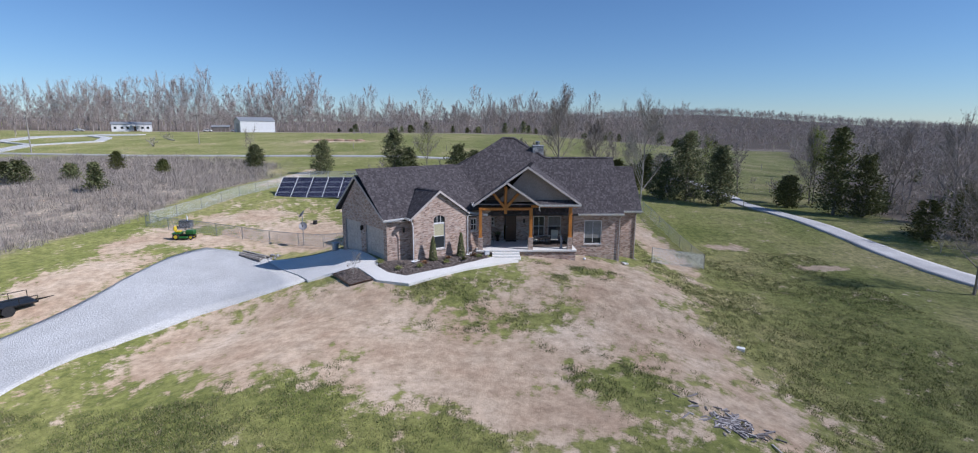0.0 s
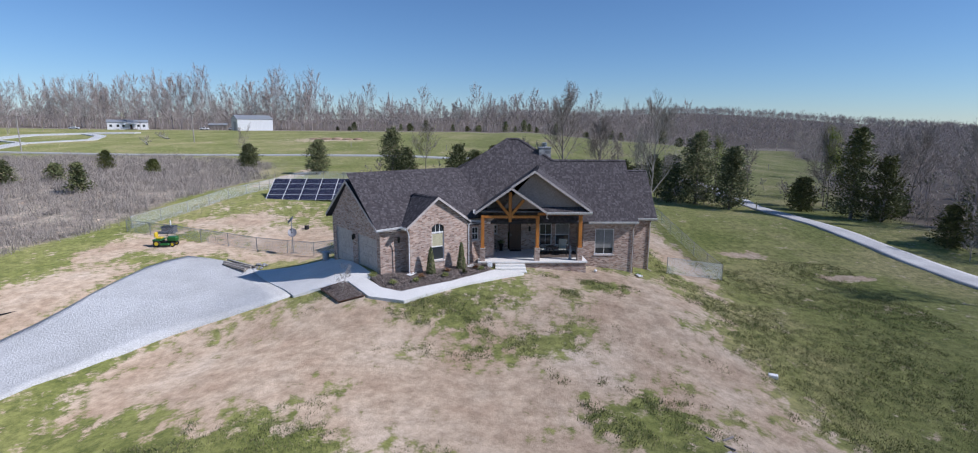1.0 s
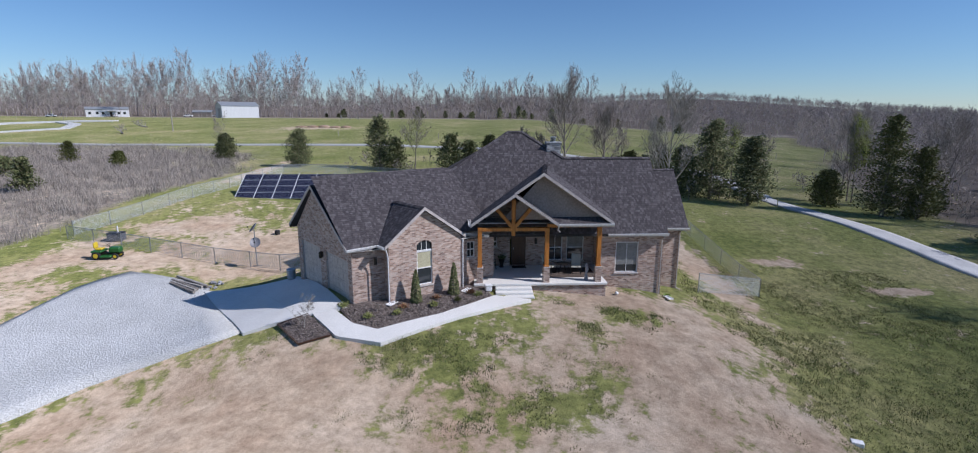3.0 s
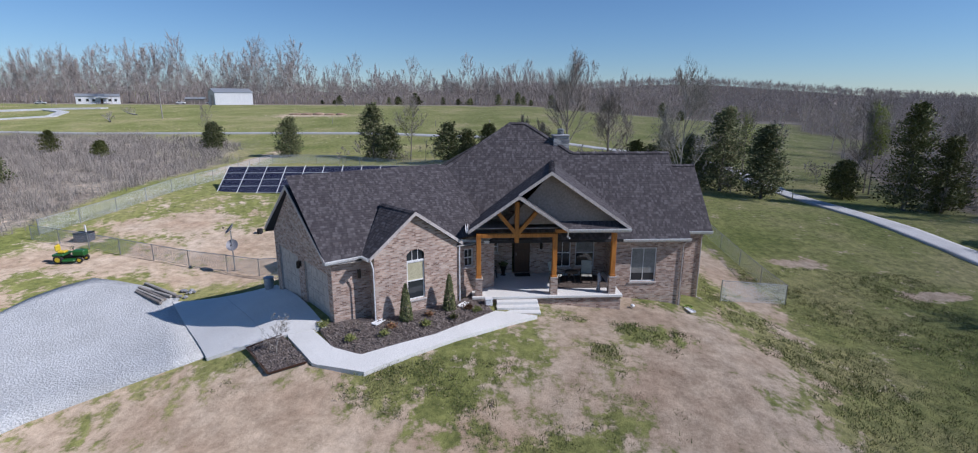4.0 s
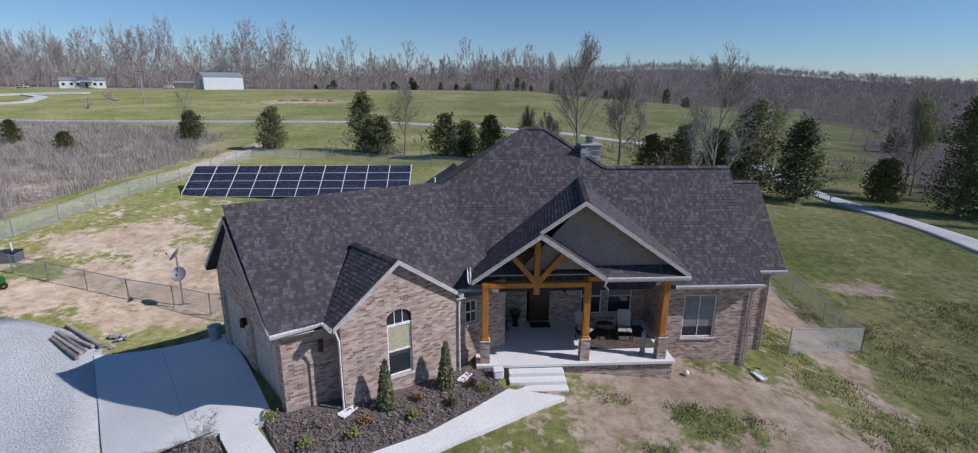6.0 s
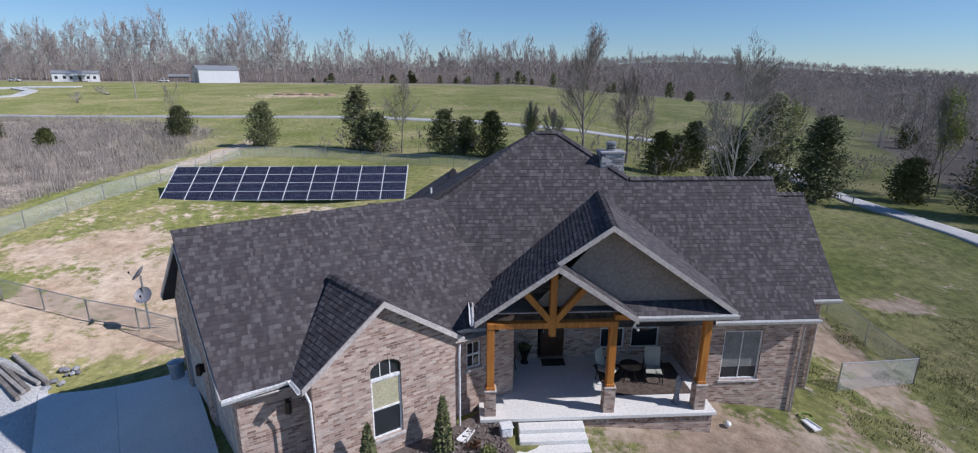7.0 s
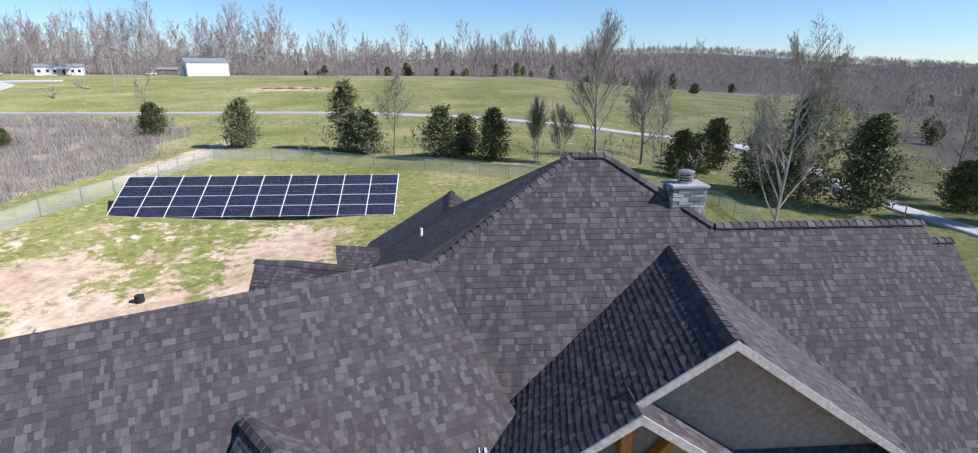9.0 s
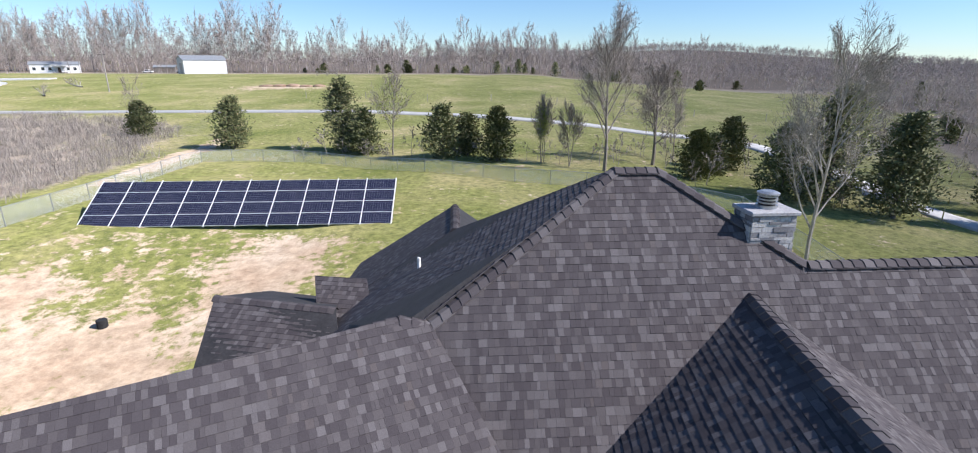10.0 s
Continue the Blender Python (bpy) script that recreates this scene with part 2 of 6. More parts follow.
def box(bm, x0, y0, z0, x1, y1, z1, m=None):
    vs = [bm.verts.new(m @ Vector(p) if m else p) for p in ((x0, y0, z0), (x1, y0, z0), (x1, y1, z0), (x0, y1, z0), (x0, y0, z1), (x1, y0, z1), (x1, y1, z1), (x0, y1, z1))]
    for f in ((0, 3, 2, 1), (4, 5, 6, 7), (0, 1, 5, 4), (1, 2, 6, 5), (2, 3, 7, 6), (3, 0, 4, 7)):
        bm.faces.new([vs[k] for k in f])
    return vs


def bbox(x0, y0, z0, x1, y1, z1, bevel=0.0, m=None):
    bm = bmesh.new()
    box(bm, x0, y0, z0, x1, y1, z1, m)
    if bevel:
        bmesh.ops.bevel(bm, geom=bm.edges[:], offset=bevel, segments=1, affect="EDGES")
    return bm


def tube(bm, pts, radii, sides=6, cap=True):
    """A tapered tube along points."""
    rings = []
    n = len(pts)
    for k in range(n):
        p = Vector(pts[k])
        d = (Vector(pts[min(k + 1, n - 1)]) - Vector(pts[max(k - 1, 0)])).normalized()
        a = d.orthogonal().normalized()
        b = d.cross(a)
        r = radii[k] if isinstance(radii, (list, tuple)) else radii
        rings.append([bm.verts.new(p + (a * math.cos(6.2832 * s / sides) + b * math.sin(6.2832 * s / sides)) * r) for s in range(sides)])
    for k in range(n - 1):
        for s in range(sides):
            bm.faces.new((rings[k][s], rings[k][(s + 1) % sides], rings[k + 1][(s + 1) % sides], rings[k + 1][s]))
    if cap:
        bm.faces.new(rings[0][::-1])
        bm.faces.new(rings[-1])


def rod(p, q, r, sides=6):
    bm = bmesh.new()
    tube(bm, [p, q], r, sides)
    return bm


def slab(bm, top, thick, lift=0.0):
    """A plate under a polygon of 3D points."""
    up = [bm.verts.new((x, y, z + lift)) for x, y, z in top]
    lo = [bm.verts.new((x, y, z + lift - thick)) for x, y, z in top]
    bm.faces.new(up)
    bm.faces.new(lo[::-1])
    n = len(top)
    for k in range(n):
        bm.faces.new((up[k], lo[k], lo[(k + 1) % n], up[(k + 1) % n]))


def uv_wall(bm, along):
    """Lays the brick courses: u along the wall, v up."""
    lay = bm.loops.layers.uv.new("UVMap")
    a = Vector(along).normalized()
    for f in bm.faces:
        up = abs(f.normal.z) > 0.7
        across = abs(f.normal.dot(a)) > 0.7
        for lp in f.loops:
            c = lp.vert.co
            w = c.dot(a)
            t = c.dot(Vector((-a.y, a.x, 0)))
            lp[lay].uv = (w, t) if up else ((t, c.z) if across else (w, c.z))


def wall(name, p, q, z0, z1, holes=(), thick=0.22, material=None, parent=None, top=None, label=""):
    """A wall from p to q, its outer face on that line and its body to the left of it; holes (a, b, low, high) go through.
    top: height of a gable's peak over the middle."""
    p, q = Vector((*p, 0)), Vector((*q, 0))
    d = (q - p).normalized()
    n = Vector((-d.y, d.x, 0))
    ln = (q - p).length
    bm = bmesh.new()

    def block(a, b, lo, hi):
        if b - a < 1e-3 or hi - lo < 1e-3:
            return
        vs = []
        for zz in (lo, hi):
            for u, w in ((a, 0), (b, 0), (b, thick), (a, thick)):
                vs.append(bm.verts.new(p + d * u + n * w + Vector((0, 0, zz))))
        for f in ((0, 3, 2, 1), (4, 5, 6, 7), (0, 1, 5, 4), (1, 2, 6, 5), (2, 3, 7, 6), (3, 0, 4, 7)):
            bm.faces.new([vs[k] for k in f])

    us = sorted({0.0, ln} | {v for h in holes for v in h[:2]})
    zs = sorted({z0, z1} | {v for h in holes for v in h[2:] if z0 < v < z1})
    for a, b in zip(us, us[1:]):
        for lo, hi in zip(zs, zs[1:]):
            if not any(h[0] - 1e-6 <= a and b <= h[1] + 1e-6 and h[2] - 1e-6 <= lo and hi <= h[3] + 1e-6 for h in holes):
                block(a, b, lo, hi)
    bmesh.ops.remove_doubles(bm, verts=bm.verts, dist=1e-4)
    if top:
        vs = [bm.verts.new(p + d * u + n * w + Vector((0, 0, zz))) for w in (0, thick) for u, zz in ((0, z1), (ln, z1), (ln / 2, top))]
        bm.faces.new((vs[0], vs[1], vs[2]))
        bm.faces.new((vs[5], vs[4], vs[3]))
        for k in range(3):
            bm.faces.new((vs[k], vs[k + 3], vs[(k + 1) % 3 + 3], vs[(k + 1) % 3]))
    finish(bm)
    uv_wall(bm, d)
    return part(name, bm, material or BRICK, parent, label, fix=False)

def smooth(a, b, v):
    k = min(1.0, max(0.0, (v - a) / (b - a)))
    return k * k * (3 - 2 * k)


PAD = 0.45


def ground(x, y):
    """Height of the land: a knoll under the house, falling to its front and sides, a rise far behind, wooded hills beyond."""
    side = -2.2 * (1 - math.exp(-((x / 14) ** 4))) * (1 - 0.6 * smooth(45, 65, y))
    lean = -0.037 * (max(-30, min(40, x)) + 7.5) + 0.028 * (max(0, min(60, y)) - 32)
    front = -0.9 * (1 - smooth(24.5, 32, y))
    knoll = 0.42 * math.exp(-((x + 1) ** 2 + (y - 35) ** 2) / 50)
    pad = PAD * math.exp(-((x + 10) ** 2 / 20 + (y - 34.5) ** 2 / 25))
    left = 1 - smooth(10, 120, x)
    rise = 5.5 * smooth(85, 230, y) * left - 3.0 * smooth(40, 140, x) * (1 - smooth(120, 300, y))
    az = math.degrees(math.atan2(x, max(1.0, y)))
    hill = (1 + 0.8 * math.exp(-((az - 17) / 12) ** 2)) * (1 - 0.7 * smooth(28, 46, az))
    far = 22 * smooth(420, 1100, math.hypot(x, y)) * (0.75 + 0.25 * math.sin(x * 0.0045 + 1.0)) * hill
    return side + lean + front + knoll + pad + rise + far


# ---- land ----
def blob(x, y, cx, cy, rx, ry, turn=0.0):
    """1 in the middle of an oval patch, 0.5 on its edge, falling away outside."""
    c, s = math.cos(radians(turn)), math.sin(radians(turn))
    u, v = (c * (x - cx) + s * (y - cy)) / rx, (-s * (x - cx) + c * (y - cy)) / ry
    return max(0.0, min(1.0, 0.5 + 0.75 * (1 - math.hypot(u, v))))


BARE = ((-11.5, 23.2, 8.8, 5.6, -7), (-1.4, 20.2, 7.2, 4.2, 8), (2.8, 17, 3.6, 2.1, 9), (-8, 26.0, 5.2, 3.6, -6), (8.0, 29.6, 4.4, 4.6, 24), (5.5, 24.0, 4.0, 3.4, 40), (11.8, 27.0, 2.6, 0.6, -30), (12.2, 20.2, 4.0, 2.6, 15),
        (-29.6, 31, 3.6, 7.5, 8), (-33.1, 43, 2.4, 6, 6), (-27.5, 43.2, 5.5, 2.2, 0), (-20.4, 48, 7.6, 3.8, -3), (-18.6, 43.2, 4.6, 3.2, 0), (-28, 52, 5.0, 3.0, 20), (-15.4, 56, 3.4, 5.0, 6), (-21, 48.4, 5, 4, 3), (14.0, 47.0, 2.0, 9.5, 4), (28.6, 46.2, 2.2, 0.7, 8),
        (22, 51, 1.8, 0.8, 0), (-66, 175, 13, 3.5, 0), (-38.9, 86, 1.5, 13, 8), (3.0, 32.6, 3.0, 1.2, 12), (6.5, 35.0, 4.6, 1.5, 8), (10.5, 34.0, 3.0, 3.2, 0), (-0.5, 28.2, 6.5, 4.0, 8), (9.0, 24.0, 5.0, 5.0, 0))
TURF = ((-0.5, 29.6, 4.4, 2.6, 7), (2.2, 26.0, 3.0, 1.6, 11), (-2.7, 28.2, 2.6, 1.4, 6), (6.5, 33.1, 1.8, 0.8, 12), (8.4, 21.9, 3.4, 2.6, 21), (-11.8, 15.6, 9, 3.0, -4), (-20.5, 42.9, 1.5, 1.1, 8), (12.5, 35.0, 1.6, 1.6, 0))
BRUSH = ((-62, 62, 27, 34, 12), (-100, 85, 50, 34, 10), (-70, 30, 30, 22, 0), (66, 52, 18, 30, 0))


def cover(x, y):
    bare = max(max(blob(x, y, *b) for b in BARE), 0.41 * (1 - smooth(24, 36, y)) * (1 - smooth(13, 19, x)), 0.42 * blob(x, y, -24, 53, 14, 10), 0.12)
    for t in TURF:
        bare -= 0.40 * blob(x, y, *t)
    dry = max(blob(x, y, *b) for b in BRUSH)
    dry *= 1 - smooth(-42, -36.5, x) if x < 0 else 1.0
    wood = smooth(44, 52, x - 0.42 * max(0, y - 80)) * (1 - blob(x, y, 85, 190, 26, 40)) if y > 30 else 0.0
    dry = max(dry, 0.9 * wood, smooth(245, 262, y - 0.1 * abs(x + 120)))
    litter = max(wood, smooth(262, 285, y - 0.1 * abs(x + 120)))
    return max(0.0, bare), dry, litter


def axis(lo, hi, step, low_end, high_end):
    mid = [lo + step * k for k in range(int((hi - lo) / step) + 1)]
    a, s = [mid[0]], step
    while a[-1] > low_end:
        s *= 1.13
        a.append(a[-1] - s)
    b, s = [mid[-1]], step
    while b[-1] < high_end:
        s *= 1.13
        b.append(b[-1] + s)
    return a[:0:-1] + mid + b[1:]


XS, YS = axis(-42, 42, 0.6, -2600, 2600), axis(4, 92, 0.6, -900, 3000)
verts = [(x, y, ground(x, y) + (0.05 * noise.noise((x * 0.6, y * 0.6, 0)) + 0.10 * noise.noise((x * 0.17, y * 0.17, 3)) if abs(x) < 60 and y < 110 else 0)) for y in YS for x in XS]
nx = len(XS)
faces = [(j * nx + i, j * nx + i + 1, (j + 1) * nx + i + 1, (j + 1) * nx + i) for j in range(len(YS) - 1) for i in range(nx - 1)]
me = bpy.data.meshes.new("ground")
me.from_pydata(verts, [], faces)
col = me.color_attributes.new("cover", "FLOAT_COLOR", "POINT")
vals = []
for x, y, z in verts:
    a, d, litter = cover(x, y)
    vals += [a, d, 1 - smooth(70, 95, y), 1.0 - 0.9 * litter]
col.data.foreach_set("color", vals)
me.polygons.foreach_set("use_smooth", [True] * len(faces))
me.materials.append(LAND)
land = tagged(new("ground", me), "patchy spring turf with bare tan soil around the house", "ground", kind="structure")


def resample(pts, n):
    p = [Vector(q) for q in pts]
    cum = [0.0]
    for a, b in zip(p, p[1:]):
        cum.append(cum[-1] + (b - a).length)
    out = []
    for k in range(n):
        t = cum[-1] * k / (n - 1)
        i = max(j for j in range(len(p) - 1) if cum[j] <= t + 1e-9)
        out.append(p[i].lerp(p[i + 1], (t - cum[i]) / max(1e-6, cum[i + 1] - cum[i])))
    return out


def strip(name, left, right, lift, material, label, category, n=40, m=8, skirt=0.25, ragged=0.0, parent=None):
    """A sheet laid on the land between two edges, with real thickness."""
    a, b = resample(left, n), resample(right, n)
    bm = bmesh.new()
    grid = []
    for k in range(n):
        row = []
        w0 = ragged * noise.noise((k * 0.45, 1.3, lift * 10)) if ragged else 0
        w1 = ragged * noise.noise((k * 0.45, 7.7, lift * 10)) if ragged else 0
        across = (b[k] - a[k]).normalized()
        for j in range(m):
            q = (a[k] + across * w0).lerp(b[k] + across * w1, j / (m - 1))
            row.append(bm.verts.new((q.x, q.y, ground(q.x, q.y) + lift)))
        grid.append(row)
    for k in range(n - 1):
        for j in range(m - 1):
            bm.faces.new((grid[k][j], grid[k][j + 1], grid[k + 1][j + 1], grid[k + 1][j]))
    edge = [e for e in bm.edges if len(e.link_faces) == 1]
    ex = bmesh.ops.extrude_edge_only(bm, edges=edge)
    for v in ex["geom"]:
        if isinstance(v, bmesh.types.BMVert):
            v.co.z -= skirt
    ob = part(name, bm, material, parent, smooth_faces=ragged > 0)
    return tagged(ob, label, category, kind="structure")


strip("driveway", [(-19.2, 38.3), (-23.2, 40.3), (-26.0, 40.6), (-27.1, 38), (-26.9, 34.5), (-26.3, 30.5), (-26.9, 27), (-27.6, 20), (-29, -12), (-31, -60)], [(-12.4, 30.2), (-14.5, 29.8), (-15.9, 29.2), (-17.9, 27.8), (-20.1, 25.6), (-21.6, 22.4), (-21.8, 18), (-22.5, 8), (-23.5, -12), (-25, -60)], 0.11, GRAVEL, "pale crushed limestone gravel driveway with ragged edges", "driveway", 60, 14, ragged=0.5)
strip("road", [(31.3, 82), (32.0, 74.3), (34.4, 60.4), (36.6, 51.3), (38.9, 43.6), (41, 34), (44, 10), (46, -40)], [(33.8, 82), (34.4, 75.1), (36.9, 61), (39.6, 52), (42.2, 44.5), (44.5, 34.5), (47.5, 10), (50, -40)], 0.14, CHIPSEAL, "narrow pale chip-seal country lane", "road", 70, 6, ragged=0.2)
strip("field_track", [(-190, 128), (-97, 122.5), (-57, 126), (-36, 127), (-18, 127), (-7, 121), (5, 118), (15.5, 117.5), (25, 114.5), (31, 110), (33, 96), (31.5, 80)], [(-190, 130.5), (-97, 125), (-57, 128.5), (-36, 129.8), (-18, 129.8), (-6, 123.8), (5, 120.8), (16, 120.3), (26.5, 117), (34, 112), (36.5, 96), (34.5, 80)], 0.2, CHIPSEAL, "pale gravel track crossing the pasture", "track", 90, 4, ragged=0.3)

# ---- house ----
HOUSE = pose(-1.5, 34.75, 0, 0, 0, 7)
house = thing("house", HOUSE, "single-storey brick house with dark shingle hip roof and angled garage wing", "house")
WING = math.atan2(0.446, 0.895)
G = (-6.35, -2.75)


def wing(u, v):
    """From the garage wing's own axes to the house's."""
    return (G[0] + 0.895 * u - 0.446 * v, G[1] + 0.446 * u + 0.895 * v)


FLOOR = 0.55
EAVE = 3.0


def zmain(y):
    return 1.79 + 1.12 * y


ROOFS = []


def roof_plane(pts, shingles=True, thick=0.14):
    ROOFS.append((pts, shingles))
    bm = bmesh.new()
    slab(bm, pts, thick)
    return part("roof", bm, DECK, house)


gz = 3.2
EAVE_Y = (EAVE - 1.79) / 1.12
PL, PR = (2.11, 5.98, zmain(5.98)), (2.98, 5.98, zmain(5.98))
RL, RR = (5.4, 4.63, zmain(4.63)), (10.75, 4.63, zmain(4.63))
LR, WR = (-8.95, 1.15, 5.78), (-1.94, 3.98, 6.42)
HB = (-1.46, 4.02, zmain(4.02))
VB = (0.62, EAVE_Y, EAVE)
BK = (-10.97, 3.6)


def zleft(x, y):
    p, a, b = Vector(PL), Vector(HB), Vector((-4.6, 15, 3.2))
    n = (a - p).cross(b - p)
    return p.z - (n.x * (x - p.x) + n.y * (y - p.y)) / n.z


def lp(x, y):
    return (x, y, zleft(x, y))


# main hip roof
roof_plane([PL, HB, VB, (5.4, EAVE_Y, EAVE), RL, PR])
roof_plane([RL, (5.4, EAVE_Y, EAVE), (10.85, EAVE_Y, EAVE), RR])
roof_plane([PL, lp(-1.0, 10), lp(-5.0, 10), lp(-4.9, 6.3), WR, HB])
roof_plane([lp(-1.0, 10), lp(-1.0, 14), lp(-4.6, 15), lp(-5.0, 10)])
roof_plane([lp(-1.0, 14), lp(-1.0, 10), (1.6, 11.5, 3.9), (2.2, 14.5, 3.2)], False)
roof_plane([PR, PL, (-3.4, 12.4, 3.0), (8.5, 12.4, 3.0)], False)
roof_plane([PR, (8.5, 12.4, 3.0), (8.9, 8.4, 3.2), RL])
roof_plane([RL, RR, (10.75, 8.8, EAVE), (5.4, 8.8, EAVE)], False)
# end bay, set back
roof_plane([(10.6, 2.62, 2.97), (12.7, 2.62, 2.97), (12.7, 5.6, 6.15), (10.6, 5.6, 6.15)])
roof_plane([(10.75, 5.6, 6.15), (12.7, 5.6, 6.15), (12.7, 8.6, 2.97), (10.75, 8.6, 2.97)], False)
# porch gables: the wide one, and the lower one in front that shares its slope
PZ, PEAK, SPZ = 3.92, 6.57, 3.92
BX0, BXM, BX1, BXB = -0.36, 3.45, 7.30, 4.22
SXM, SX1 = 1.93, 4.27
YW, YS = -0.22, -0.52
SPEAK = PZ + (PEAK - PZ) * (SXM - BX0) / (BXM - BX0)
YB = (PZ - 1.79) / 1.12
roof_plane([(BX0, YW, PZ), (BXM, YW, PEAK), (BXB, 4.27, PEAK), (BX0 + 0.33, YB, PZ)])
roof_plane([(BXM, YW, PEAK), (BX1, YW, PZ), (BX1 + 0.33, YB, PZ), (BXB, 4.27, PEAK)])
roof_plane([(BX0, YS, PZ), (SXM, YS, SPEAK), (SXM, YW, SPEAK), (BX0, YW, PZ)])
roof_plane([(SXM, YS, SPEAK), (SX1, YS, SPZ), (SX1, 0.2, SPZ), (SXM, 0.2, SPEAK)])
roof_plane([(SX1, YW, 3.87), (7.3, YW, 3.87), (7.1, 0.2, 4.15), (SX1 - 0.3, 0.2, 4.15)])
# garage wing
roof_plane([(*G, gz), VB, HB, WR, LR])
roof_plane([LR, WR, (BK[0] + 6.75, BK[1] + 3.37, gz - 0.1), (*BK, gz - 0.1)], False)
# bay in front of the garage
BZ, BZE = 5.03, 3.26
BPK, BBK = (*wing(3.86, -0.5), BZ), (*wing(3.20, 2.05), BZ)
BLF, BLB = (*wing(1.70, -0.6), BZE), (*wing(1.58, 0.10), BZE)
BRF, BRB = (*wing(6.22, -0.3), BZE + 0.08), (*wing(6.1, 0.40), BZE + 0.08)
roof_plane([BLF, BPK, BBK, BLB])
roof_plane([BPK, BRF, BRB, BBK])
# low back roofs
roof_plane([(-7.1, 8.66, 4.8), (-3.9, 7.75, 4.8), (-3.4, 5.7, 3.9), (-6.85, 6.55, 3.9)])
roof_plane([(-7.1, 8.66, 4.8), (-6.6, 11.0, 3.9), (-4.4, 10.3, 3.9), (-3.9, 7.75, 4.8)], False)
roof_plane([(-4.85, 9.64, 4.9), (-3.4, 9.33, 4.9), (-3.1, 8.1, 4.3), (-4.55, 8.4, 4.3)])


# walls
BASE = -1.6


def gable_wall(p, q, z0, zl, zr, pk, zp, hole=None, thick=0.22):
    """A brick wall under a gable: its top rises from zl to the peak zp at pk along it and falls to zr; one opening."""
    p, q = Vector((*p, 0)), Vector((*q, 0))
    d = (q - p).normalized()
    n = Vector((-d.y, d.x, 0))
    ln = (q - p).length

    def top(u):
        return zl + (zp - zl) * u / pk if u <= pk else zp + (zr - zp) * (u - pk) / (ln - pk)

    cuts = sorted({0.0, pk, ln} | ({hole[0], hole[1]} if hole else set()))
    bm = bmesh.new()
    for a, b in zip(cuts, cuts[1:]):
        spans = [((z0, z0), (top(a), top(b)))]
        if hole and a >= hole[0] - 1e-6 and b <= hole[1] + 1e-6:
            spans = [((z0, z0), (hole[2], hole[2])), ((hole[3], hole[3]), (top(a), top(b)))]
        for (la, lb), (ha, hb) in spans:
            vs = [bm.verts.new(p + d * u + n * w + Vector((0, 0, z))) for w in (0, thick) for u, z in ((a, la), (b, lb), (b, hb), (a, ha))]
            for f in ((0, 1, 2, 3), (7, 6, 5, 4), (0, 4, 5, 1), (1, 5, 6, 2), (2, 6, 7, 3), (3, 7, 4, 0)):
                bm.faces.new([vs[k] for k in f])
    bmesh.ops.remove_doubles(bm, verts=bm.verts, dist=1e-4)
    finish(bm)
    uv_wall(bm, d)
    return part("wall", bm, BRICK, house, fix=False)


wall("wall", wing(0.3, 0.3), wing(1.95, 0.3), BASE, 3.12, (), parent=house)
gable_wall(wing(1.95, -0.4), wing(6.0, -0.18), BASE, 3.22, 3.3, 1.92, BZ - 0.12, (1.50, 2.36, 0.95, 3.30))
wall("wall", wing(6.0, 0.3), wing(8.3, 0.3), BASE, 3.3, ((0.60, 1.10, 1.85, 2.75),), parent=house)
wall("wall", wing(1.95, 0.3), wing(1.95, -0.4), BASE, 3.1, (), parent=house)
wall("wall", wing(6.0, -0.18), wing(6.0, 0.3), BASE, 3.1, (), parent=house)
wall("wall", (7.13, 1.42), (10.75, 1.42), BASE, 2.95, ((0.84, 2.17, 0.62, 2.44),), parent=house)
wall("wall", (10.75, 1.42), (10.75, 3.15), BASE, 2.95, (), parent=house)
wall("wall", (10.75, 3.15), (12.45, 3.15), BASE, 3.0, (), parent=house)
gable_wall((12.45, 3.15), (12.45, 8.0), BASE, 3.0, 3.0, 2.45, 5.9)
wall("wall", (12.45, 8.2), (10.3, 8.2), BASE, 3.0, (), parent=house)
wall("wall", (10.3, 12.0), (-4.2, 12.0), BASE, 3.0, (), parent=house)
wall("wall", (-0.1, 3.3), (7.13, 3.3), BASE, 3.9, ((0.94, 1.39, 1.72, 2.38), (2.15, 3.12, FLOOR, FLOOR + 2.1), (4.45, 5.35, FLOOR + 0.3, 2.45), (5.6, 6.65, FLOOR + 0.3, 2.45)), parent=house)
wall("wall", (7.13, 3.3), (7.13, 1.64), BASE, 3.9, (), parent=house)
wall("wall", (-0.1, 1.9), (-0.1, 3.3), BASE, 3.9, (), parent=house)
ga, gb = wing(0.3, 0.3), (-10.5, 3.5)
glen = math.hypot(ga[0] - gb[0], ga[1] - gb[1])
garage_holes = ((0.55, 3.30, BASE, 2.40), (4.05, 6.80, BASE, 2.40))
wall("wall", gb, ga, BASE, 3.1, garage_holes, parent=house)
gdir = (Vector(ga) - Vector(gb)).normalized()
gq = Vector(gb)
bm = bmesh.new()
gn = Vector((-gdir.y, gdir.x))
tri_pts = [(0, 3.1), (glen, 3.1), ((Vector(LR[:2]) - gq).dot(gdir), LR[2] - 0.17)]
va = [bm.verts.new((*(gq + gdir * u + gn * w), z)) for w in (0, 0.22) for u, z in tri_pts]
bm.faces.new(va[:3])
bm.faces.new(va[5:2:-1])
for k in range(3):
    bm.faces.new((va[k], va[k + 3], va[(k + 1) % 3 + 3], va[(k + 1) % 3]))
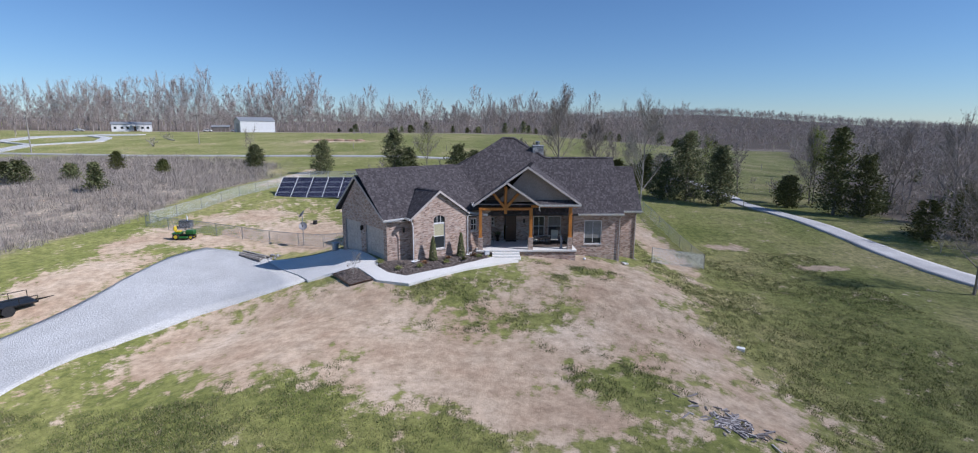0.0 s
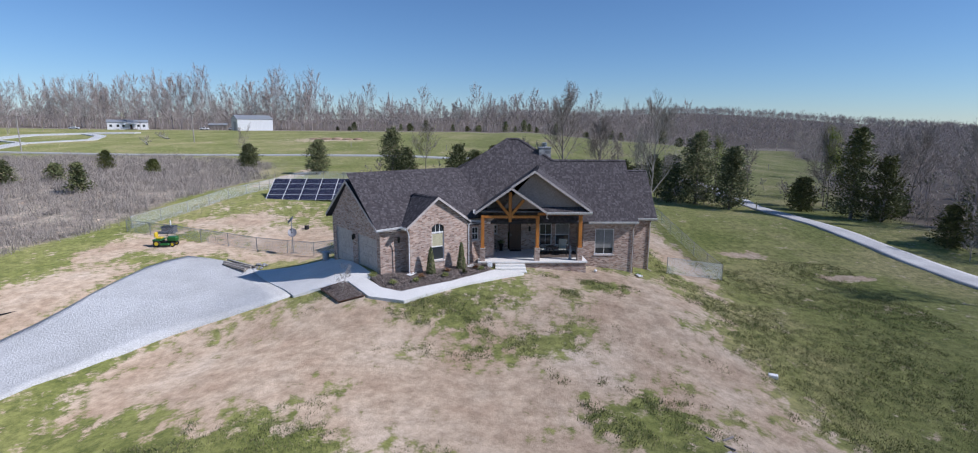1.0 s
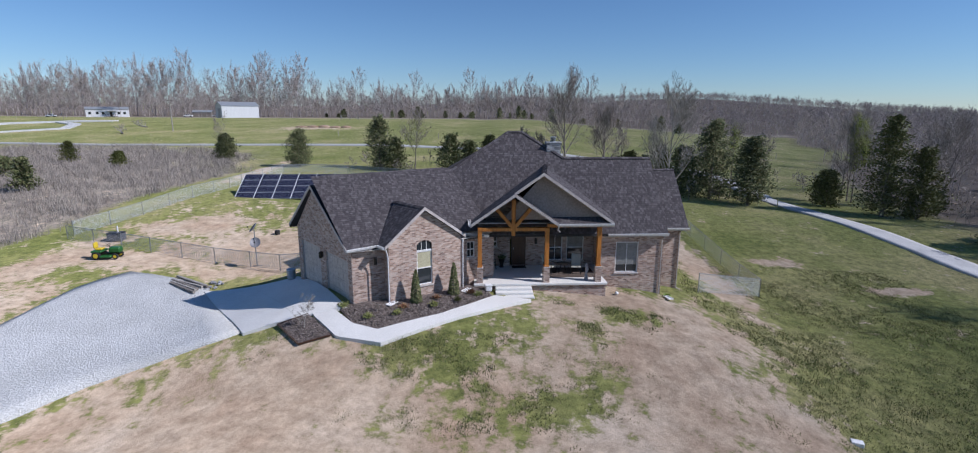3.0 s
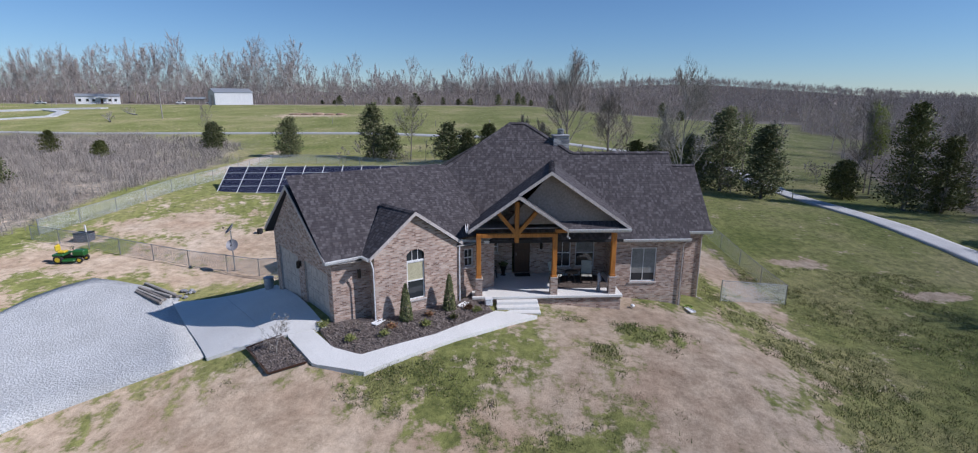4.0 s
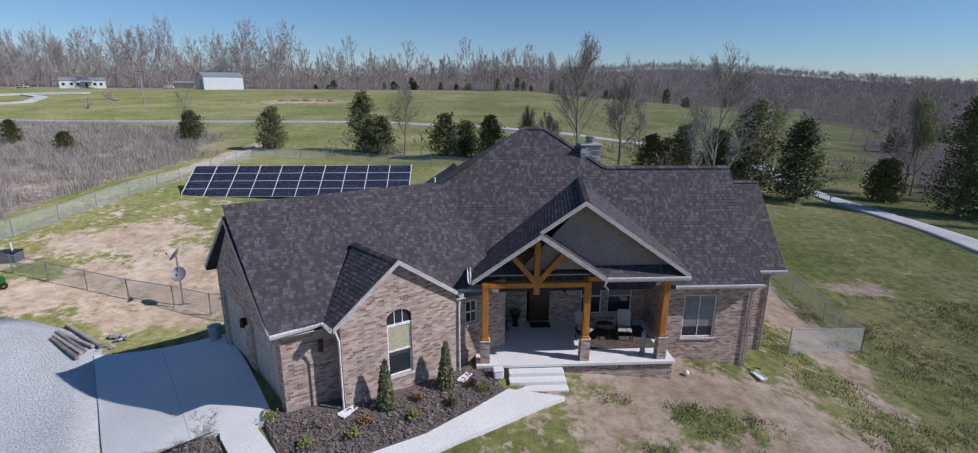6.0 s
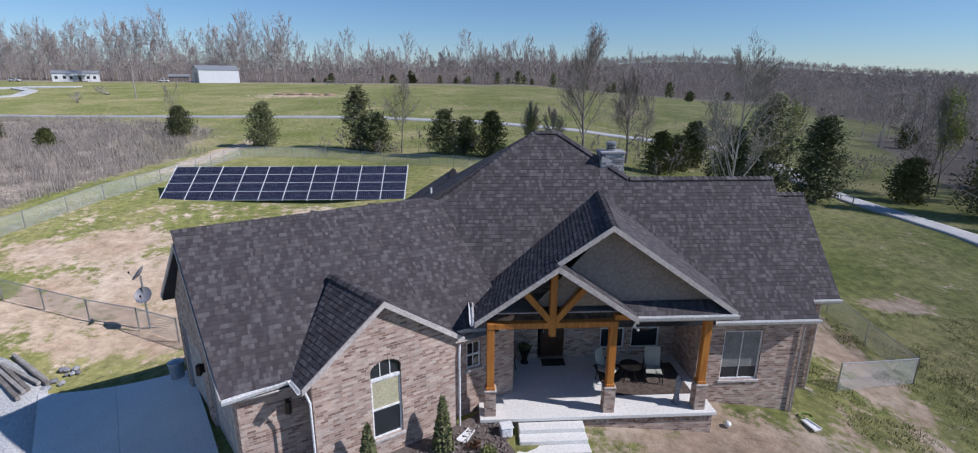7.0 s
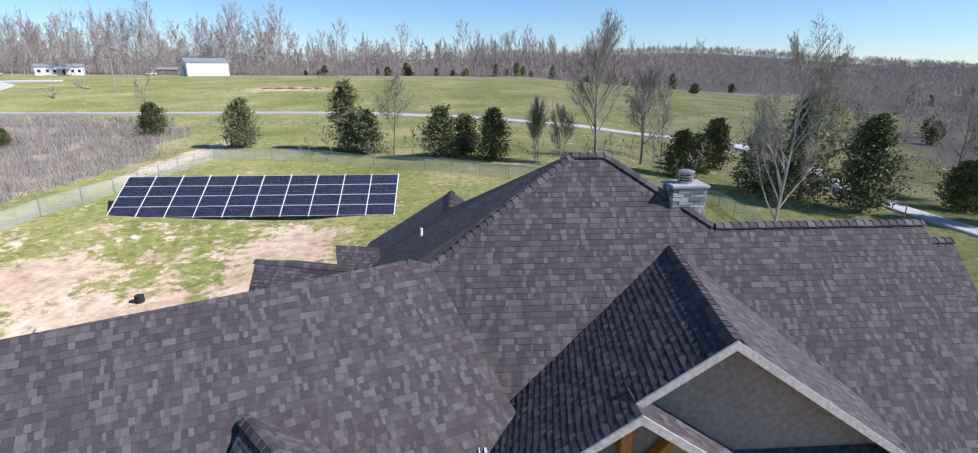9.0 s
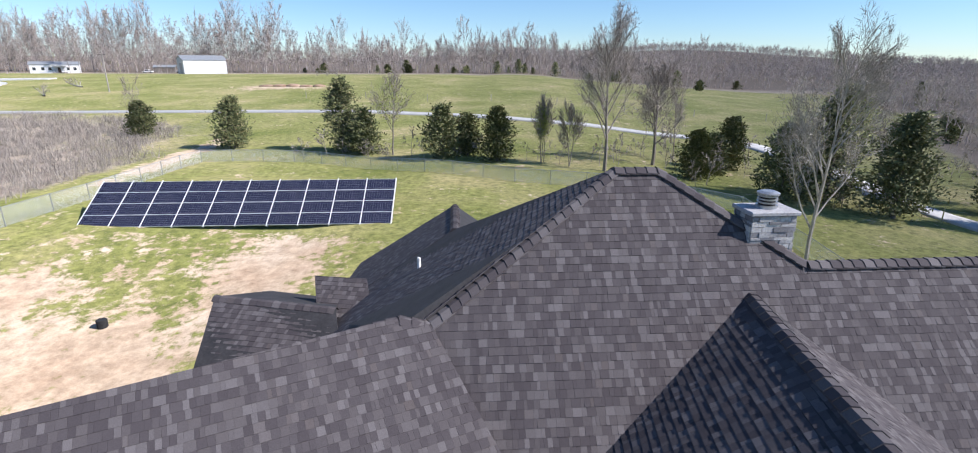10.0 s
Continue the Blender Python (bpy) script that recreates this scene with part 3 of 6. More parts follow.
finish(bm)
uv_wall(bm, (gdir.x, gdir.y, 0))
part("gable", bm, BRICK, house, fix=False)
wall("wall", (-4.2, 12.0), (-4.6, 6.9), BASE, 3.3, (), parent=house)
wall("wall", (-4.6, 6.9), gb, BASE, 3.0, (), parent=house)


# roof edges: rake boards, fascias, gutters, downspouts
def board(p, q, h, t, name, material, parent=house, up=0.0, out=(0, -1)):
    """A board from p to q, hanging h below the line, t thick towards out."""
    p, q = Vector(p), Vector(q)
    o = Vector((*out, 0)).normalized() * t
    bm = bmesh.new()
    vs = [bm.verts.new(c + w + Vector((0, 0, z))) for w in (Vector(), o) for c, z in ((p, up - h), (q, up - h), (q, up), (p, up))]
    for f in ((0, 1, 2, 3), (7, 6, 5, 4), (0, 4, 5, 1), (1, 5, 6, 2), (2, 6, 7, 3), (3, 7, 4, 0)):
        bm.faces.new([vs[k] for k in f])
    return part(name, bm, material, parent)


wo = (0.446, -0.895)
for p, q, o in ((BLF, BPK, wo), (BPK, BRF, wo), ((BX0, YS, PZ), (SXM, YS, SPEAK), (0, -1)), ((SXM, YS, SPEAK), (SX1, YS, SPZ), (0, -1)),
                ((SXM, YW, SPEAK), (BXM, YW, PEAK), (0, -1)), ((BXM, YW, PEAK), (BX1, YW, PZ), (0, -1)),
                ((*G, gz), LR, (-0.8, -0.55)), (LR, (*BK, gz), (-0.8, -0.55))):
    board(p, q, 0.165, 0.035, "rake_board", TRIM, out=o, up=0.015)
for p, q, o in (((*G, gz), BLB, wo), (BRB, VB, wo), ((7.4, EAVE_Y, EAVE), (10.85, EAVE_Y, EAVE), (0, -1)), ((10.9, 2.62, 2.97), (12.7, 2.62, 2.97), (0, -1)), ((BX0, YS, PZ), (BX0, 1.2, PZ), (-1, 0)), ((SX1, YW, 3.87), (7.3, YW, 3.87), (0, -1)), (BLF, BLB, (-0.9, -0.44))):
    board(p, q, 0.17, 0.03, "fascia", TRIM, out=o, up=-0.01)
    d = Vector(q) - Vector(p)
    o3 = Vector((*o, 0)).normalized()
    g = bmesh.new()
    prof = ((0.032, 0.0), (0.032, -0.10), (0.10, -0.12), (0.15, -0.02), (0.15, 0.015), (0.135, 0.015), (0.135, -0.01), (0.095, -0.10), (0.045, -0.085), (0.045, 0.0))
    ra = [g.verts.new(Vector(p) + o3 * a + Vector((0, 0, b))) for a, b in prof]
    rb = [g.verts.new(Vector(q) + o3 * a + Vector((0, 0, b))) for a, b in prof]
    for k in range(len(prof)):
        k2 = (k + 1) % len(prof)
        g.faces.new((ra[k], ra[k2], rb[k2], rb[k]))
    g.faces.new(ra[::-1])
    g.faces.new(rb)
    part("gutter", g, WHITE, house, "white metal gutter")
for top, bot in (((*wing(1.78, -0.5), 3.1), (*wing(1.88, -0.47), 0.05)), ((*wing(6.12, -0.2), 3.1), (*wing(6.08, -0.24), 0.3)), ((10.75, 1.1, 2.9), (10.62, 1.36, -0.8)), ((12.5, 2.7, 2.9), (12.38, 3.09, -0.9)), ((SX1 + 0.05, -0.3, 3.8), (SX1 + 0.05, -0.05, 3.5))):
    g = bmesh.new()
    a, b = Vector(top), Vector(bot)
    tube(g, [a, Vector((b.x, b.y, a.z - 0.35)), b, b + Vector((0.18 * (1 if b.x > 5 else 0.4), -0.2, -0.08))], 0.034, 6)
    part("downspout", g, TRIM if top[0] > 8 else WHITE, house, "painted metal downspout")
# soffits close the eaves
for pts in ([(*G, gz - 0.16), (*wing(7.6, 0), gz - 0.16), (*wing(7.6, 0.5), gz - 0.16), (*wing(0, 0.5), gz - 0.16)], [(7.3, EAVE_Y, 2.84), (10.85, EAVE_Y, 2.84), (10.85, 1.45, 2.84), (7.3, 1.45, 2.84)], [(10.5, 2.62, 2.82), (12.7, 2.62, 2.82), (12.7, 3.2, 2.82), (10.5, 3.2, 2.82)]):
    bm = bmesh.new()
    slab(bm, pts, 0.02)
    part("soffit", bm, TRIM, house)

# porch
bm = bbox(-0.2, -0.2, FLOOR - 0.12, 7.12, 3.29, FLOOR, 0.012)
part("porch_floor", bm, CONCRETE, house, "smooth grey concrete porch floor")
wall("porch_skirt", (-0.12, -0.1), (7.05, -0.1), BASE, FLOOR - 0.12, (), parent=house)
wall("porch_skirt", (-0.12, 1.6), (-0.12, -0.1), BASE, FLOOR - 0.12, (), parent=house)
for k in range(46):
    bm = bbox(-0.05 + k * 0.155, -0.135, FLOOR - 0.30, 0.03 + k * 0.155, -0.1, FLOOR - 0.125)
    finish(bm)
    uv_wall(bm, (1, 0, 0))
    part("brick", bm, BRICK, house, fix=False)
for k in range(3):
    part("step", bbox(0.95 - 0.02 * k, -0.2 - 0.36 * (k + 1), -0.6, 2.92 + 0.02 * k, -0.2 - 0.36 * k - 0.003, FLOOR - 0.13 * (k + 1), 0.015), CONCRETE, house, "broom-finished concrete step")
POSTS = (0.12, 3.76, 6.62)
for k, x in enumerate(POSTS):
    zt = 3.62
    post = part("porch_post", bbox(x - 0.11, 0.0, 1.42, x + 0.11, 0.22, zt, 0.012), CEDAR, house, "square honey-stained cedar post")
    part("collar", bbox(x - 0.14, -0.03, 1.42, x + 0.14, 0.25, 1.52, 0.01), CEDAR, post)
    bm = bbox(x - 0.17, -0.06, FLOOR, x + 0.17, 0.28, 1.40)
    finish(bm)
    uv_wall(bm, (1, 0, 0))
    part("brick_pier", bm, BRICK, house, fix=False)
    part("pier_cap", bbox(x - 0.19, -0.08, 1.385, x + 0.19, 0.30, 1.43, 0.008), TRIM, house)
truss = part("truss", bbox(POSTS[0] - 0.11, -0.02, 3.43, POSTS[1] + 0.11, 0.2, 3.61, 0.012), CEDAR, house, "honey-stained cedar gable truss")
part("king_post", bbox(1.82, -0.05, 3.18, 2.02, 0.17, 5.15, 0.012), CEDAR, truss)
for sx in (-1, 1):
    m = Matrix.Translation((1.92 + sx * 0.08, 0.06, 3.66)) @ Matrix.Rotation(radians(40 * sx), 4, "Y")
    part("brace", bbox(-0.09, -0.09, -0.1, 0.09, 0.09, 1.28, 0.01, m), CEDAR, truss)
part("porch_beam", bbox(POSTS[1], 0.02, 3.62, 7.1, 0.2, 3.8, 0.01), CEDAR, house)
part("porch_ceiling", bbox(-0.3, 0.22, 3.80, 7.1, 3.28, 3.84), TRIM, house)
# siding in the gables
bm = bmesh.new()
for pts in ([(1.35, 4.02), (6.95, 4.02), (3.47, 6.40)],):
    va = [bm.verts.new((x, y, z)) for y in (0.22, 0.32) for x, z in pts]
    bm.faces.new(va[:3])
    bm.faces.new(va[5:2:-1])
    for k in range(3):
        bm.faces.new((va[k], va[k + 3], va[(k + 1) % 3 + 3], va[(k + 1) % 3]))
part("gable_siding", bm, SIDING, house, "smooth taupe gable panel")
bm = bmesh.new()
va = [bm.verts.new((x, y, z)) for y in (1.6, 1.7) for x, z in ((0.1, 3.85), (3.8, 3.85), (1.95, 5.0))]
bm.faces.new(va[:3])
bm.faces.new(va[5:2:-1])
for k in range(3):
    bm.faces.new((va[k], va[k + 3], va[(k + 1) % 3 + 3], va[(k + 1) % 3]))
finish(bm)
uv_wall(bm, (1, 0, 0))
part("inner_gable", bm, BRICK, house, fix=False)


# windows and doors
def window(at, along, w, h, cols=2, rows=2, blind=None, material=None, sill=True, cloth=None):
    """A window with frame, bars, panes and a brick sill; at is the low left outer corner of its opening."""
    d = Vector((*along, 0)).normalized()
    n = Vector((-d.y, d.x, 0))
    m = Matrix((( d.x, n.x, 0, at[0]), (d.y, n.y, 0, at[1]), (0, 0, 1, at[2]), (0, 0, 0, 1)))
    fm = material or WHITE
    win = new("window")
    win.parent = house
    win.matrix_local = m
    fw, y0, y1 = 0.055, 0.05, 0.12
    for a in ((0, 0, w, fw), (0, h - fw, w, h), (0, fw, fw, h - fw), (w - fw, fw, w, h - fw)):
        part("frame", bbox(a[0], y0, a[1], a[2], y1, a[3], 0.006), fm, win)
    for r in range(rows):
        lo, hi = fw + (h - 2 * fw) * r / rows, fw + (h - 2 * fw) * (r + 1) / rows
        if r:
            part("rail", bbox(fw, y0 - 0.01, lo - 0.025, w - fw, y1 - 0.01, lo + 0.025), fm, win)
        for c in range(cols):
            le, ri = fw + (w - 2 * fw) * c / cols, fw + (w - 2 * fw) * (c + 1) / cols
            if c:
                part("bar", bbox(le - 0.014, y0 + 0.012, lo, le + 0.014, y1 - 0.015, hi), fm, win)
            part("pane", bbox(le, 0.085, lo, ri, 0.093, hi), GLASS, win)
    if blind:
        part("blind", bbox(fw, 0.072, h * blind[0], w - fw, 0.0835, h * blind[1]), cloth or BLIND, win, "drawn window blind")
    if sill:
        part("sill", bbox(-0.06, -0.05, -0.085, w + 0.06, 0.05, -0.002, 0.008), TRIM, win)
    return win


ALONG_W = Vector(wing(6.0, -0.18)) - Vector(wing(1.95, -0.4))
ALONG_W.normalize()
bw0 = Vector(wing(1.95, -0.4)) + ALONG_W * 1.5
front_window = window((*bw0, 0.95), ALONG_W, 0.86, 1.78, 1, 2, (0.5, 0.96))
bm = bmesh.new()
arc = [(0.43 + 0.43 * math.cos(a), 1.78 + 0.30 + 0.27 * math.sin(a)) for a in [math.pi * k / 12 for k in range(13)]]
ring = [(0.86, 1.80)] + arc + [(0, 1.80)]
lo = [bm.verts.new((x, 0.082, z)) for x, z in ring]
hi = [bm.verts.new((x, 0.092, z)) for x, z in ring]
bm.faces.new(lo)
bm.faces.new(hi[::-1])
for k in range(len(ring)):
    k2 = (k + 1) % len(ring)
    bm.faces.new((lo[k], lo[k2], hi[k2], hi[k]))
part("arched_pane", bm, GLASS, front_window, "arched transom light")
bm = bmesh.new()
tube(bm, [(x, 0.06, z) for x, z in ring], 0.028, 5)
part("arch_frame", bm, DARK_METAL, front_window, "dark arched surround")
part("transom_rail", bbox(0, 0.03, 1.76, 0.86, 0.11, 1.84, 0.006), WHITE, front_window)
for x in (0.29, 0.57):
    part("bar", bbox(x - 0.012, 0.055, 1.84, x + 0.012, 0.1, 2.32), WHITE, front_window)
for k in range(15):
    a = math.pi * (0.03 + 0.94 * k / 14)
    m = Matrix.Translation((0.43 + 0.50 * math.cos(a), -0.012, 2.06 + 0.34 * math.sin(a))) @ Matrix.Rotation(math.pi / 2 - math.atan2(0.34 * math.sin(a), 0.5 * math.cos(a)), 4, "Y")
    bm = bbox(-0.045, 0, -0.06, 0.045, 0.05, 0.06, 0.0, m)
    finish(bm)
    uv_wall(bm, (1, 0, 0))
    part("brick", bm, BRICK, front_window, fix=False)
bside = Vector(wing(6.0, 0.3)) + (Vector(wing(8.3, 0.3)) - Vector(wing(6.0, 0.3))).normalized() * 0.60
window((*bside, 1.85), (0.895, 0.446), 0.5, 0.9, 2, 2)
window((7.97, 1.42, 0.62), (1, 0), 1.33, 1.82, 2, 1, (0.25, 0.97), cloth=BLIND_GREY)
window((4.35, 3.3, FLOOR + 0.3), (1, 0), 0.9, 1.6, 2, 2)
window((5.5, 3.3, FLOOR + 0.3), (1, 0), 1.05, 1.6, 1, 2, (0.5, 0.95), cloth=BLIND_GREY)
window((0.84, 3.3, 1.72), (1, 0), 0.45, 0.66, 2, 2)
door = part("front_door", bbox(2.19, 3.38, FLOOR + 0.02, 3.08, 3.43, FLOOR + 2.05, 0.01), DOOR_WOOD, house, "dark panelled wooden front door")
for a in ((2.15, 2.19), (3.08, 3.12)):
    part("jamb", bbox(a[0], 3.33, FLOOR, a[1], 3.46, FLOOR + 2.1), DARK_METAL, door)
part("head", bbox(2.15, 3.33, FLOOR + 2.05, 3.12, 3.46, FLOOR + 2.1), DARK_METAL, door)
for r in range(3):
    for c in range(2):
        part("panel", bbox(2.27 + 0.39 * c, 3.362, FLOOR + 0.15 + 0.63 * r, 2.60 + 0.39 * c, 3.379, FLOOR + 0.68 + 0.63 * r, 0.006), DOOR_WOOD, door)
part("handle", rod((2.27, 3.34, FLOOR + 0.98), (2.27, 3.34, FLOOR + 1.12), 0.015), GALV, door)
# garage doors
for u0 in (0.55, 4.05):
    gd = new("garage_door")
    gd.parent = house
    gd.matrix_local = Matrix(((gdir.x, -gdir.y, 0, gq.x + gdir.x * u0), (gdir.y, gdir.x, 0, gq.y + gdir.y * u0), (0, 0, 1, 0), (0, 0, 0, 1)))
    gd["label"] = "beige sectional garage door"
    for r in range(4):
        z0 = 0.02 + r * 0.59
        pan = part("panel", bbox(0.02, 0.10, z0, 2.73, 0.15, z0 + 0.582, 0.008), GARAGE_DOOR, gd)
        for c in range(4):
            part("raised_field", bbox(0.12 + c * 0.65, 0.088, z0 + 0.10, 0.66 + c * 0.65, 0.101, z0 + 0.48, 0.01), GARAGE_DOOR, pan)
    for a in ((-0.06, 0.03, BASE, 0.02, 0.1, 2.39), (2.73, 0.03, BASE, 2.81, 0.1, 2.39), (-0.06, 0.03, 2.39, 2.81, 0.1, 2.48)):
        part("jamb", bbox(*a, 0.005), TRIM, gd)
# wall lanterns
for x, y, z, nx, ny in ((*(gq + gdir * 3.68), 2.15, gdir.y, -gdir.x), (*wing(1.45, 0.3), 2.45, 0.446, -0.895), (3.6, 3.3, 2.15, 0, -1)):
    la = part("wall_lantern", bbox(x - 0.035 + nx * 0.02, y - 0.035 + ny * 0.02, z - 0.16, x + 0.035 + nx * 0.02, y + 0.035 + ny * 0.02, z + 0.12, 0.006), DARK_METAL, house, "dark bronze wall lantern")
    part("lamp_body", bbox(x - 0.07 + nx * 0.15, y - 0.07 + ny * 0.15, z - 0.22, x + 0.07 + nx * 0.15, y + 0.07 + ny * 0.15, z + 0.12, 0.02), DARK_METAL, la)
    part("arm", rod((x, y, z + 0.1), (x + nx * 0.15, y + ny * 0.15, z + 0.16), 0.015), DARK_METAL, la)
# chimney: ledge stones round a core, a slab and a flue cap
CX0, CX1, CY0, CY1, CZ = 4.42, 5.24, 4.9, 5.5, 7.8
chim = part("chimney", bbox(CX0, CY0, 5.6, CX1, CY1, CZ), mottled("chimney_mortar", (0.2, 0.2, 0.2), (0.28, 0.28, 0.28), 4), house, "grey ledge-stone chimney with metal cap")
rs = random.Random(5)
zc = 6.2
while zc < CZ - 0.05:
    hh = rs.choice((0.05, 0.07, 0.10))
    for fx in range(4):
        t = 0.0
        full = CX1 - CX0 if fx % 2 == 0 else CY1 - CY0
        while t < full:
            w = min(rs.uniform(0.12, 0.34), full - t)
            o = rs.uniform(0.01, 0.035)
            e = t + w - 0.008
            b = ((CX0 + t, CY0 - o, CX0 + e, CY0 + 0.01), (CX1 - 0.01, CY0 + t, CX1 + o, CY0 + e), (CX0 + t, CY1 - 0.01, CX0 + e, CY1 + o), (CX0 - o, CY0 + t, CX0 + 0.01, CY0 + e))[fx]
            if w > 0.03:
                part("stone", bbox(b[0], b[1], zc, b[2], b[3], min(zc + hh - 0.008, CZ - 0.005)), STONE_ONE, chim)
            t += w
    zc += hh
FX, FY = (CX0 + CX1) / 2, (CY0 + CY1) / 2
part("chimney_slab", bbox(CX0 - 0.06, CY0 - 0.06, CZ, CX1 + 0.06, CY1 + 0.06, CZ + 0.08, 0.015), mottled("slab_grey", (0.30, 0.30, 0.31), (0.40, 0.40, 0.41), 3), chim, "grey concrete chimney slab")
bm = bmesh.new()
tube(bm, [(FX, FY, CZ + 0.08), (FX, FY, CZ + 0.14)], 0.19, 16)
flue = part("flue_base", bm, GALV, chim, "galvanised round flue")
for z in (0.18, 0.24, 0.30):
    bm = bmesh.new()
    tube(bm, [(FX, FY, CZ + z), (FX, FY, CZ + z + 0.025)], 0.18, 16)
    part("flue_ring", bm, GALV, flue)
bm = bmesh.new()
tube(bm, [(FX, FY, CZ + 0.12), (FX, FY, CZ + 0.36)], 0.145, 16)
part("flue_screen", bm, DARK_METAL, flue)
bm = bmesh.new()
tube(bm, [(FX, FY, CZ + 0.34), (FX, FY, CZ + 0.37), (FX, FY, CZ + 0.40)], [0.20, 0.20, 0.13], 16)
part("flue_cap", bm, GALV, flue)
# vent pipe on the back slope
vx, vy = -1.9, 8.2
bm = bmesh.new()
tube(bm, [(vx, vy, zleft(vx, vy) - 0.1), (vx, vy, zleft(vx, vy) + 0.28)], 0.045, 8)
part("vent_pipe", bm, WHITE, house, "white plastic vent pipe")

# ---- yard ----
def on(x, y, rz=0.0, up=0.0):
    return pose(x, y, ground(x, y) + up, 0, 0, rz)


# concrete apron, cut in slabs, and the front walk
APRON_L, APRON_R = [(-18.9, 37.5), (-12.3, 30.05)], [(-13.1, 38.2), (-7.6, 31.3)]
for j in range(2):
    a0, a1 = Vector(APRON_L[0]).lerp(Vector(APRON_R[0]), j / 2), Vector(APRON_L[1]).lerp(Vector(APRON_R[1]), j / 2)
    b0, b1 = Vector(APRON_L[0]).lerp(Vector(APRON_R[0]), (j + 1) / 2), Vector(APRON_L[1]).lerp(Vector(APRON_R[1]), (j + 1) / 2)
    e = 0.004
    strip("apron_slab", [a0.lerp(b0, e / 2), a1.lerp(b1, e / 2)], [b0.lerp(a0, e / 2), b1.lerp(a1, e / 2)], 0.16, CONCRETE, "broom-finished pale concrete drive apron", "apron", 24, 10)
WALK_IN = [(-8.35, 31.6), (-8.12, 31.1), (-6.9, 30.0), (-5.63, 29.6), (-2.9, 31.1), (-1.6, 32.3), (-0.5, 33.5)]
WALK_OUT = [(-9.45, 31.4), (-9.05, 30.7), (-7.36, 29.05), (-5.24, 28.68), (-0.92, 31.6), (1.41, 33.35)]
wi, wo2 = resample(WALK_IN, 49), resample(WALK_OUT, 49)
cuts = (0, 7, 13, 19, 25, 31, 37, 43, 48)
for a, b in zip(cuts, cuts[1:]):
    strip("walk_slab", wi[a:b + 1], wo2[a:b + 1], 0.15 + 0.004 * (a % 2), CONCRETE, "broom-finished pale concrete front walk", "walk", 2 * (b - a) + 1, 4, skirt=0.2)
strip("mulch_bed", [(-8.25, 31.6), (-6.9, 30.02), (-5.63, 29.62), (-2.9, 31.12), (-1.6, 32.32), (-0.6, 33.5)], [(-7.4, 31.75), (-5.5, 32.5), (-4.6, 32.7), (-2.4, 34.4), (-1.6, 35.2)], 0.12, MULCH, "dark bark mulch planting bed along the house", "mulch bed", 40, 14)
strip("mulch_square", [(-10.65, 30.3), (-8.97, 28.68)], [(-9.35, 30.85), (-7.7, 29.22)], 0.13, MULCH, "small square of dark bark mulch beside the walk", "mulch bed", 10, 8)
rb = random.Random(11)
bm = bmesh.new()
for k in range(2600):
    s, t = rb.random(), rb.random()
    if k % 5:
        px = -8.2 + 7.4 * s
        lo_y = np.interp(px, (-8.3, -6.9, -5.63, -2.9, -1.6, -0.65), (31.65, 30.05, 29.66, 31.16, 32.36, 33.5))
        hi_y = np.interp(px, (-8.3, -7.4, -5.5, -4.6, -2.4, -1.6, -0.6), (31.85, 31.75, 32.1, 32.4, 34.0, 34.7, 34.6))
        py = lo_y + 0.08 + (hi_y - lo_y - 0.12) * t
    else:
        q = Vector((-10.65, 30.3)).lerp(Vector((-8.97, 28.68)), s).lerp(Vector((-9.35, 30.85)).lerp(Vector((-7.7, 29.22)), s), t)
        px, py = q.x, q.y
    m = Matrix.Translation((px, py, ground(px, py) + 0.135)) @ Euler((rb.uniform(-0.5, 0.5), rb.uniform(-0.5, 0.5), rb.uniform(0, 6.3))).to_matrix().to_4x4()
    ln, wd = rb.uniform(0.03, 0.10), rb.uniform(0.012, 0.03)
    box(bm, -ln, -wd, -0.008, ln, wd, 0.012, m)
tagged(part("bark_chips", bm, island_mat("bark_chip", [(0, (0.10, 0.078, 0.067)), (0.6, (0.165, 0.135, 0.117)), (1, (0.26, 0.22, 0.19))], 0.95), fix=False), "loose dark bark chips on the planting beds", "mulch", kind="stuff")
# timber edging of the mulch square
for a, b in (((-10.68, 30.3), (-8.97, 28.63)), ((-8.97, 28.63), (-7.65, 29.17)), ((-10.68, 30.3), (-9.4, 30.9))):
    p, q = Vector((*a, ground(*a) + 0.15)), Vector((*b, ground(*b) + 0.15))
    tagged(part("edging_board", rod(p, q, 0.045, 4), DOOR_WOOD), "dark timber edging board beside the mulch square", "edging", "bed edging")


# planting
def leafy(bm, rnd, n, place, size, droop=0.0):
    for _ in range(n):
        p = Vector(place(rnd))
        d = Vector((rnd.gauss(0, 1), rnd.gauss(0, 1), rnd.gauss(0.3, 0.8))).normalized()
        a = d.orthogonal().normalized()
        b = d.cross(a)
        w = size * rnd.uniform(0.5, 1.3)
        bm.faces.new([bm.verts.new(p + c) for c in (a * w * 0.5, d * w + b * w * 0.2, -a * w * 0.5, -d * w * 0.5)])


